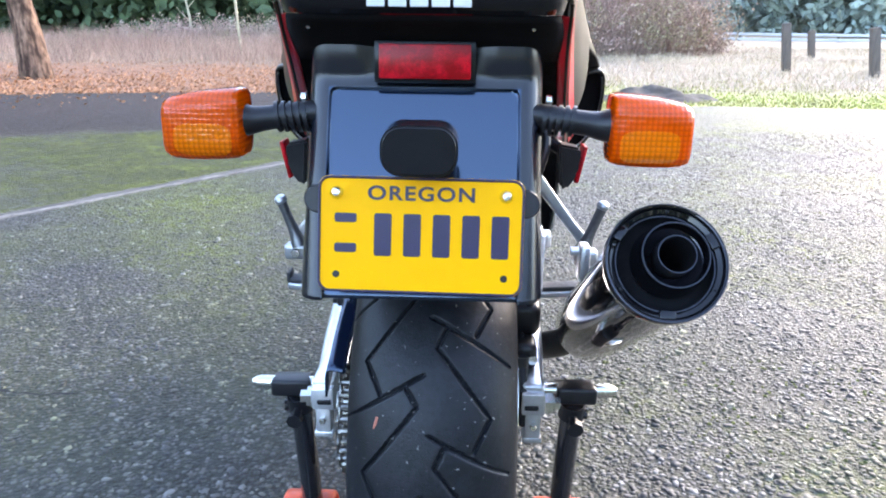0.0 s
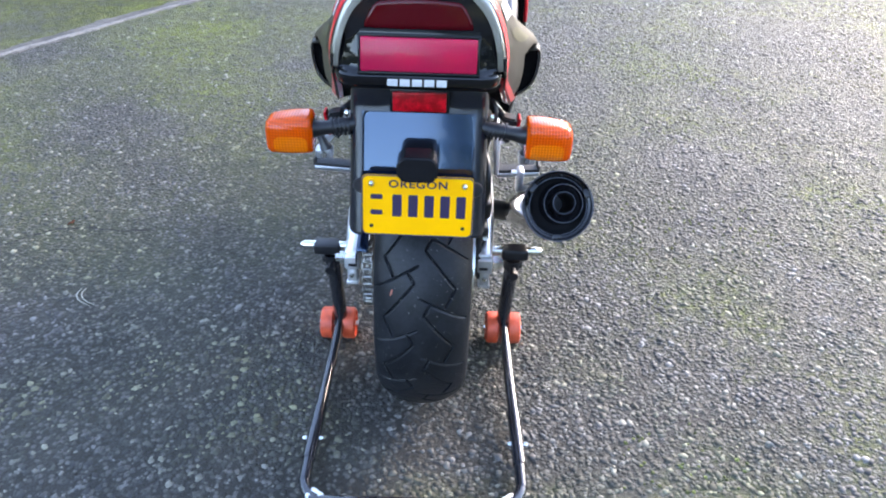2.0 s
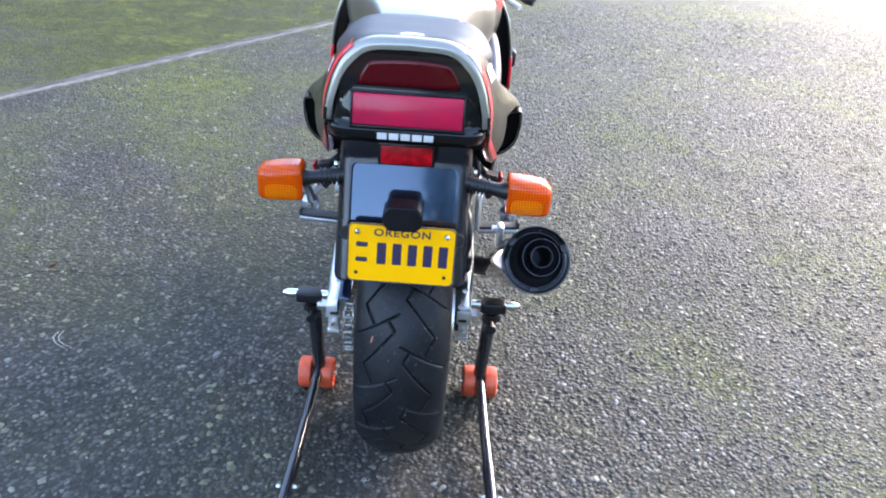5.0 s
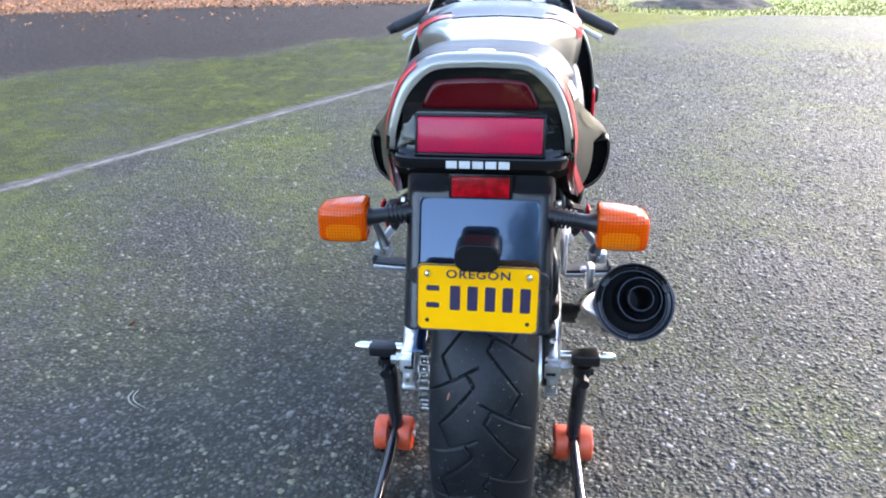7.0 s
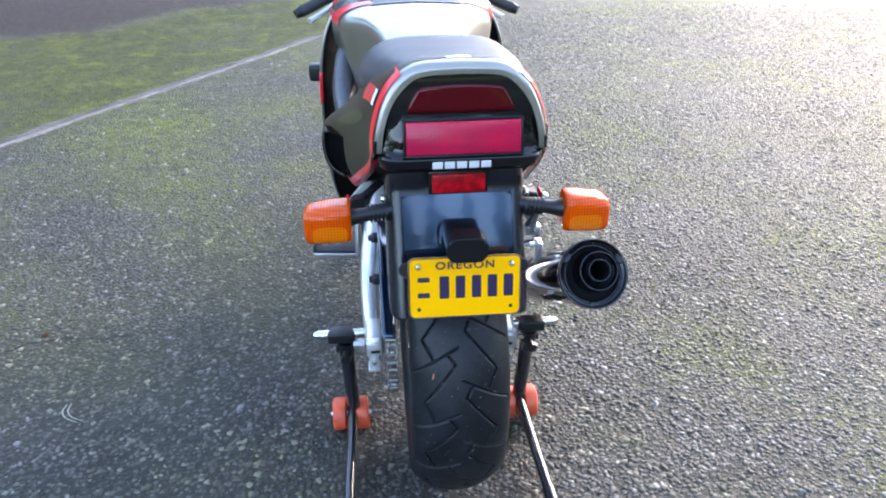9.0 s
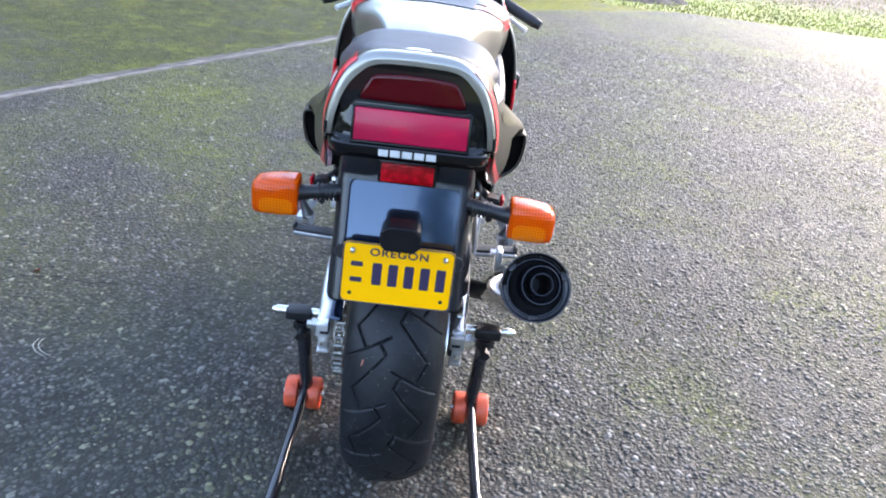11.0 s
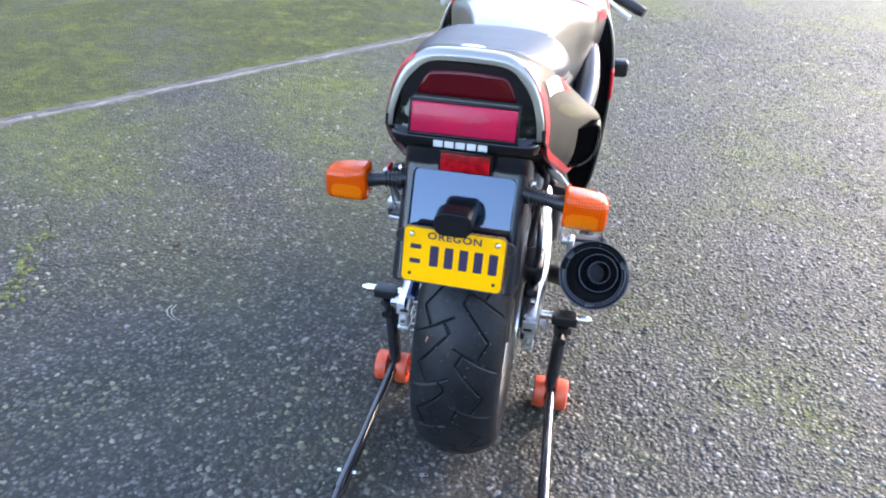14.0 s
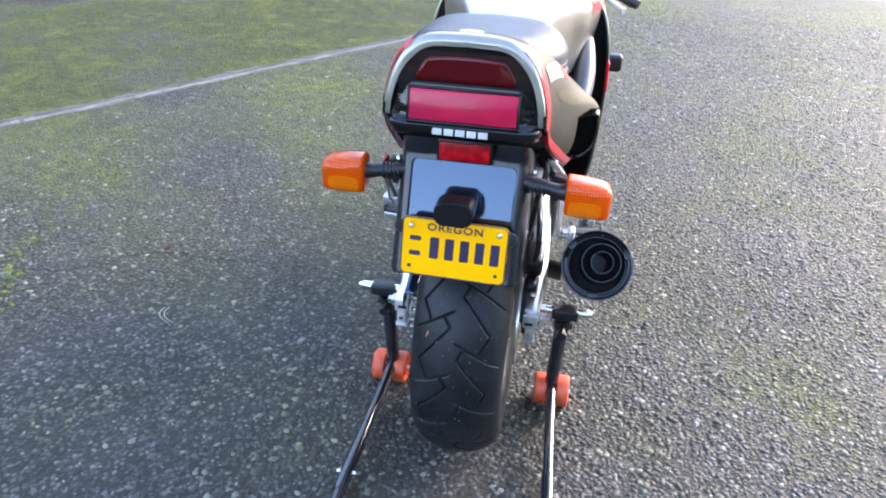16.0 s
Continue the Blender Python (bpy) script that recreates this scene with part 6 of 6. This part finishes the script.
def build_tree(x, y, r0, h, lean, seed):
    rnd = random.Random(seed)
    t = thing("tree", "leaning brown-barked tree with a high green crown", "tree", at=(x, y, 0))
    pts, rad = [], []
    for k in range(15):
        f = k / 14
        pts.append((x + lean[0] * f * h + 0.05 * wobble(k, seed), y + lean[1] * f * h, h * f - 0.1))
        rad.append(r0 * (1.45 if k == 0 else 1.08 if k == 1 else 1 - 0.75 * f))
    bm = tube(pts, rad, 20, 60)
    for v in bm.verts:
        n = noise.noise(Vector((v.co.x * 9, v.co.y * 9, v.co.z * 2.5)))
        d = Vector((v.co.x - x - lean[0] * v.co.z, v.co.y - y - lean[1] * v.co.z, 0))
        v.co += d * n * 0.16
    part("trunk", bm, BARK, t, "furrowed brown bark", sharp=0)
    ends = []
    for k in range(16):
        f = 0.5 + 0.5 * k / 16
        base = Vector((x + lean[0] * f * h, y + lean[1] * f * h, h * f))
        a = rnd.uniform(0, 6.28)
        ln = h * 0.28 * rnd.uniform(0.6, 1.1) * (1.2 - f * 0.7)
        e = base + Vector((math.cos(a) * ln, math.sin(a) * ln, ln * rnd.uniform(0.1, 0.5)))
        part("limb", tube([tuple(base), tuple(base.lerp(e, 0.5) + Vector((0, 0, 0.15))), tuple(e)], [r0 * 0.28, r0 * 0.17, 0.02], 8, 8), BARK, t, sharp=0)
        ends += [base.lerp(e, q) for q in (0.45, 0.7, 0.9, 1.0)]
    spots = []
    for e in ends:
        for _ in range(90):
            spots.append((e.x + rnd.gauss(0, 0.5), e.y + rnd.gauss(0, 0.5), e.z + rnd.gauss(0, 0.3)))
    v, f = leaves(spots, 0.10, rnd)
    me = bpy.data.meshes.new("crown")
    me.from_pydata(v, [], f)
    part("crown", me, LEAF, t, sharp=0)


build_tree(-6.62, 10.4, 0.185, 9.0, (-0.068, 0.01), 3)


def build_bush(name, cx, cy, rx, ry, h, n_twigs, seed, label):
    """A bramble thicket: arching bare canes with some leaves."""
    rnd = random.Random(seed)
    t = thing(name, label, "bush", at=(cx, cy, 0))
    verts, faces, tips = [], [], []
    for _ in range(n_twigs):
        a, q = rnd.uniform(0, 6.28), rnd.random() ** 0.5
        bx, by = cx + rx * q * math.cos(a) * 0.75, cy + ry * q * math.sin(a) * 0.75
        top = h * (1 - 0.80 * q ** 2.2) * rnd.uniform(0.45, 1.05)
        a2, out = a + rnd.gauss(0, 1.1), top * rnd.uniform(0.25, 0.95)
        w = rnd.uniform(0.004, 0.011)
        droop = rnd.uniform(1.8, 2.75)
        prev = None
        for k in range(8):
            f = k / 7
            p = Vector((bx + math.cos(a2) * out * f, by + math.sin(a2) * out * f, top * math.sin(f * droop) - 0.05 * (1 - f)))
            b = len(verts)
            ww = w * (1 - 0.7 * f)
            verts += [(p.x - ww, p.y, p.z), (p.x + ww * 0.5, p.y + ww, p.z), (p.x + ww * 0.5, p.y - ww, p.z)]
            if prev is not None:
                for i in range(3):
                    faces.append((prev + i, prev + (i + 1) % 3, b + (i + 1) % 3, b + i))
            prev = b
            if k > 1:
                tips.append((p.x + rnd.gauss(0, 0.12), p.y + rnd.gauss(0, 0.12), p.z + rnd.gauss(0, 0.08)))
    me = bpy.data.meshes.new("cane_tangle")
    me.from_pydata(verts, [], faces)
    part("cane_tangle", me, TWIG, t, "bare brown arching canes", sharp=0)
    spots = [s for k, s in enumerate(tips) for _ in range(1 + k % 2)]
    spots = [(a + rnd.gauss(0, 0.1), b + rnd.gauss(0, 0.1), max(0.02, c + rnd.gauss(0, 0.1))) for a, b, c in spots]
    v, f = leaves(spots, 0.040, rnd)
    me = bpy.data.meshes.new("leaves")
    me.from_pydata(v, [], f)
    part("leaf_cover", me, DEAD, t, sharp=0)


def build_sapling(x, y, h):
    t = thing("sapling", "slender pale bare sapling before the woods", "tree", at=(x, y, 0))
    part("trunk", tube([(x, y, -0.1), (x + 0.05, y, 0.9), (x - 0.05, y, 1.7), (x + 0.04, y, h)], [0.055, 0.045, 0.035, 0.012], 10, 20), PALE, t, sharp=0)
    for z, dx, dz in ((0.9, -0.5, 0.5), (1.3, 0.45, 0.55), (1.8, -0.35, 0.6), (2.3, 0.3, 0.5)):
        part("branch", tube([(x, y, z), (x + dx * 0.5, y + 0.05, z + dz * 0.45), (x + dx, y + 0.1, z + dz)], [0.02, 0.013, 0.005], 8, 8), PALE, t, sharp=0)


build_sapling(-9.6, 24.6, 3.6)
build_bush("bramble_thicket", 3.6, 20.5, 4.6, 2.4, 3.2, 2400, 21, "tall tangled brown bramble thicket with few leaves")
build_bush("low_brambles", -5.5, 22.5, 11.0, 2.2, 1.0, 2600, 23, "low reddish brown brambles in front of the woods")


def leaf_quads(pts, size, rnd):
    """Small bent leaf faces at many places, as arrays of corners."""
    n = len(pts)
    nrm = rnd.normal(size=(n, 3))
    nrm /= np.linalg.norm(nrm, axis=1, keepdims=True)
    u = np.cross(nrm, rnd.normal(size=(n, 3)))
    u /= np.linalg.norm(u, axis=1, keepdims=True)
    v = np.cross(nrm, u)
    k = (size * rnd.uniform(0.5, 1.4, n))[:, None]
    return np.stack([pts + u * k, pts + v * k * 0.6 + nrm * k * 0.2, pts - u * k, pts - v * k * 0.6 + nrm * k * 0.2], 1)


def build_woods(name, label, spots, material, size, per, seed):
    """Far trees: uneven cones of many small leaf faces on thin trunks, joined."""
    rnd = np.random.RandomState(seed)
    corners = []
    for x, y, h, w in spots:
        f = rnd.rand(per) ** 0.8
        a = rnd.uniform(0, 6.283, per)
        layer = 0.75 + 0.25 * np.sin(f * h * 2.2 + x) + 0.2 * np.sin(a * 3 + f * 9 + y)
        r = w * (1.02 - f) ** 0.8 * rnd.uniform(0.3, 1.0, per) * layer
        pts = np.stack([x + r * np.cos(a), y + r * np.sin(a), np.maximum(0.1, h * (0.02 + 0.98 * f) + rnd.normal(0, 0.15, per))], 1)
        corners.append(leaf_quads(pts, size, rnd))
        trunk = np.array([(x + 0.18 * math.cos(1.57 * k), y + 0.18 * math.sin(1.57 * k), 0.0) for k in range(4)])
        top = np.array([x, y, h * 0.9])
        corners.append(np.array([[trunk[k], trunk[(k + 1) % 4], top + 0.01 * (trunk[(k + 1) % 4] - trunk[k]), top] for k in range(4)]))
    co = np.concatenate(corners)
    n = len(co)
    me = bpy.data.meshes.new(name)
    me.vertices.add(n * 4)
    me.vertices.foreach_set("co", co.reshape(-1))
    me.loops.add(n * 4)
    me.loops.foreach_set("vertex_index", np.arange(n * 4, dtype=np.int32))
    me.polygons.add(n)
    me.polygons.foreach_set("loop_start", (np.arange(n) * 4).astype(np.int32))
    me.update(calc_edges=True)
    tagged(part(name, me, material, sharp=0), label, "woods", kind="stuff")


def wood_spots(n, a0, a1, d0, d1, seed, h=(6, 11)):
    rnd = random.Random(seed)
    out = []
    for k in range(n):
        a, d = radians(a0 + (a1 - a0) * (k + rnd.random()) / n), rnd.uniform(d0, d1)
        out.append((d * math.sin(a), d * math.cos(a), rnd.uniform(*h), rnd.uniform(1.6, 2.8)))
    return out


build_woods("near_woods", "dark green evergreen woods behind the brambles", wood_spots(90, -75, 14, 27, 38, 31) + wood_spots(70, -75, 14, 40, 56, 32, (8, 13)), NEAR_LEAF, 0.22, 1700, 41)
build_woods("far_woods", "line of distant woods with haze put into the pale leaf colour", wood_spots(110, 4, 75, 95, 135, 33, (13, 22)) + wood_spots(60, 4, 75, 140, 170, 34, (14, 22)), HAZED_LEAF, 0.58, 2200, 43)
# out of view; heights set what the glossy fender mirrors
build_woods("unseen_woods", "unseen line of woods round the lot that shapes the reflections", wood_spots(30, -110, -75, 45, 65, 35, (7, 11)) + wood_spots(80, -180, -110, 50, 68, 37, (7, 10)) + wood_spots(90, 105, 180, 48, 66, 38, (17, 23)) + wood_spots(20, 75, 110, 70, 95, 36, (6, 10)), LEAF, 0.6, 240, 45)


def build_post(name, x, y, h, w, material, label, category, lean, group=""):
    z = field_z(x, y)
    bm = box((w, w * 0.85, h + 0.15), (0, 0, (h - 0.15) / 2), 0.012, 2)
    for v in bm.verts:
        v.co.x += 0.008 * wobble(v.co.z * 5, x)
    ob = part(name, moved(bm, Matrix.Translation((x, y, z)) @ Matrix.Rotation(lean, 4, 'Y')), material, sharp=40)
    tagged(ob, label, category, group)


build_post("stake", -5.55, 17.2, 1.40, 0.055, PALE, "pale wooden stake standing in the dry weeds", "stake", -0.04)
build_post("fence_post", 6.25, 14.0, 0.92, 0.15, POST, "dark weathered wooden fence post", "post", -0.14, "fence posts")
build_post("fence_post", 7.40, 12.95, 0.88, 0.15, POST, "dark weathered wooden fence post", "post", -0.17, "fence posts")
build_post("fence_post", 9.25, 19.6, 0.78, 0.16, POST, "short dark weathered wooden fence post", "post", -0.14, "fence posts")


def build_rail_fence():
    f = thing("rail_fence", "long low pale rail fence far across the field", "fence", at=(34, 46, 0))
    for z in (0.18, 0.50):
        part("rail", moved(box((46, 0.06, 0.17), (0, 0, z), 0.01), Matrix.Translation((34, 46, 0)) @ Matrix.Rotation(radians(-10), 4, 'Z')), ROOF, f, "pale rail")
    first = None
    for k in range(16):
        ob = part("fence_upright", first.data if first else box((0.14, 0.14, 0.9), (0, 0, 0.2), 0.01), POST, f, place=Matrix.Translation((34, 46, 0)) @ Matrix.Rotation(radians(-10), 4, 'Z') @ Matrix.Translation((-22.5 + 3 * k, 0.1, 0)))
        first = first or ob


build_rail_fence()


# ---- small marks on the asphalt ----
def build_twig():
    m = mat("dry_grass_blade", (0.34, 0.33, 0.27), 0.8, 0, var=0.1, scale=30)
    for dx, dy in ((0, 0), (0.012, 0.004)):
        pts = [(-0.958 + dx, 0.575 + dy, 0.003), (-0.957 + dx, 0.545 + dy, 0.006), (-0.940 + dx, 0.520 + dy, 0.006), (-0.905 + dx, 0.503 + dy, 0.003)]
        tagged(part("grass_blade", tube(pts, [0.0012, 0.0016, 0.0014, 0.0006], 6, 14), m), "dry pale grass blade lying on the asphalt", "grass blade")
    l = mat("red_leaf", (0.36, 0.12, 0.08), 0.8, 0, var=0.2, scale=30)
    v, f = leaves([(-1.13, 0.90, 0.006)], 0.012, random.Random(2))
    me = bpy.data.meshes.new("leaf")
    me.from_pydata(v, [], f)
    tagged(part("leaf", me, l, sharp=0), "small reddish dead leaf on the asphalt", "leaf")


build_twig()


def build_crack(pts, width, seed):
    """A thin crack in the asphalt, drawn as a dark ribbon laid on it."""
    rnd = random.Random(seed)
    line = smooth_line(pts, 60)
    bm = bmesh.new()
    prev = None
    for k, p in enumerate(line):
        w = width * rnd.uniform(0.25, 1.0) * min(1, k / 6, (59 - k) / 6) + 0.0004
        jx, jy = rnd.gauss(0, 0.004), rnd.gauss(0, 0.004)
        row = [bm.verts.new((p[0] + jx, p[1] + jy - w, 0.0009)), bm.verts.new((p[0] + jx, p[1] + jy + w, 0.0009))]
        if prev:
            bm.faces.new((prev[0], prev[1], row[1], row[0]))
        prev = row
    m = bpy.data.materials.get("crack_dark") or mat("crack_dark", (0.012, 0.012, 0.011), 0.95, 0, var=0.3, scale=80)
    tagged(part("crack", bm, m, sharp=0), "thin dark crack in the asphalt", "crack", kind="structure")


build_crack([(-1.62, 0.66, 0), (-1.50, 0.67, 0), (-1.36, 0.704, 0), (-1.22, 0.83, 0), (-1.10, 0.88, 0), (-0.95, 0.87, 0), (-0.80, 0.90, 0)], 0.0045, 1)
build_crack([(-1.75, 1.02, 0), (-1.62, 0.90, 0), (-1.57, 0.76, 0), (-1.52, 0.60, 0), (-1.45, 0.50, 0), (-1.42, 0.38, 0)], 0.005, 2)


def build_moss():
    """Small moss cushions that sit in the cracks and low spots."""
    rnd = random.Random(9)
    verts, faces = [], []

    def tuft(x, y, r):
        b = len(verts)
        n = 7
        for ring, (k, h) in enumerate(((1.0, -0.001), (0.75, 0.35), (0.35, 0.55))):
            for i in range(n):
                a = 6.283 * i / n + ring * 0.4
                q = r * k * rnd.uniform(0.7, 1.25)
                verts.append((x + q * math.cos(a), y + q * math.sin(a), 0.0008 + r * max(h, 0) * rnd.uniform(0.5, 1.1) if ring else -0.001))
        for ring in (0, 1):
            for i in range(n):
                j = (i + 1) % n
                faces.append((b + ring * n + i, b + ring * n + j, b + (ring + 1) * n + j, b + (ring + 1) * n + i))
        faces.append(tuple(b + 2 * n + i for i in range(n)))
    for _ in range(90):
        t = rnd.random()
        x, y = -1.60 + 0.16 * t + rnd.gauss(0, 0.022), 0.80 - 0.36 * t + rnd.gauss(0, 0.03)
        tuft(x, y, rnd.uniform(0.004, 0.012))
    spots = 0
    while spots < 1500:
        x, y = rnd.uniform(0.4, 2.8), rnd.uniform(-0.3, 2.8)
        if noise.noise(Vector((x * 1.6, y * 1.6, 1.2))) > 0.18:
            tuft(x, y, rnd.uniform(0.002, 0.006))
            spots += 1
    m = mat("moss", (0.082, 0.098, 0.026), 0.95, 0, var=0.3, scale=60, island=True, bump=0.6, bump_scale=500, second=(0.12, 0.13, 0.036), second_scale=7)
    fast_mesh("moss", verts, faces, m, "yellow-green moss cushions in the asphalt", "moss")


build_moss()


def build_tyre_twig():
    ob = part("dry_twig", tube([(-0.0437, 0.0325, 0.4691), (-0.0450, 0.0295, 0.4640), (-0.0467, 0.0275, 0.4589)], [0.0014, 0.0018, 0.0010], 8, 8), bpy.data.materials["red_leaf"])
    tagged(ob, "short rust-red dry twig stuck to the tyre", "twig")


build_tyre_twig()

MOUND = (2.35, 8.75, 1.05, 0.55, 0.12)


def build_mound():
    """A low heap of dark soil with tufts, on the verge just past the edge of the lot."""
    cx, cy, rx, ry, h = MOUND
    n = 44
    g = np.zeros((n, n, 3))
    for i in range(n):
        for j in range(n):
            a, b = 2 * i / (n - 1) - 1, 2 * j / (n - 1) - 1
            r = min(1, math.hypot(a, b))
            x, y = cx + a * rx, cy + b * ry
            z = h * (1 - r * r) ** 1.3 * (1 + 0.9 * wobble(x, y, 3.6)) + 0.07 * wobble(x, y, 10.0) * (1 - r)
            g[i, j] = (x, y, field_z(x, y) - 0.02 + max(0, z))
    soil = mat("dark_soil", (0.055, 0.042, 0.034), 0.95, 0, var=0.35, scale=12, bump=1.0, bump_scale=40, second=(0.11, 0.085, 0.065), second_scale=3)
    ob = part("soil_mound", grid_mesh("soil_mound", g, flip=True), soil, sharp=0)
    tagged(ob, "low mound of dark brown soil on the grass verge", "mound")


build_mound()
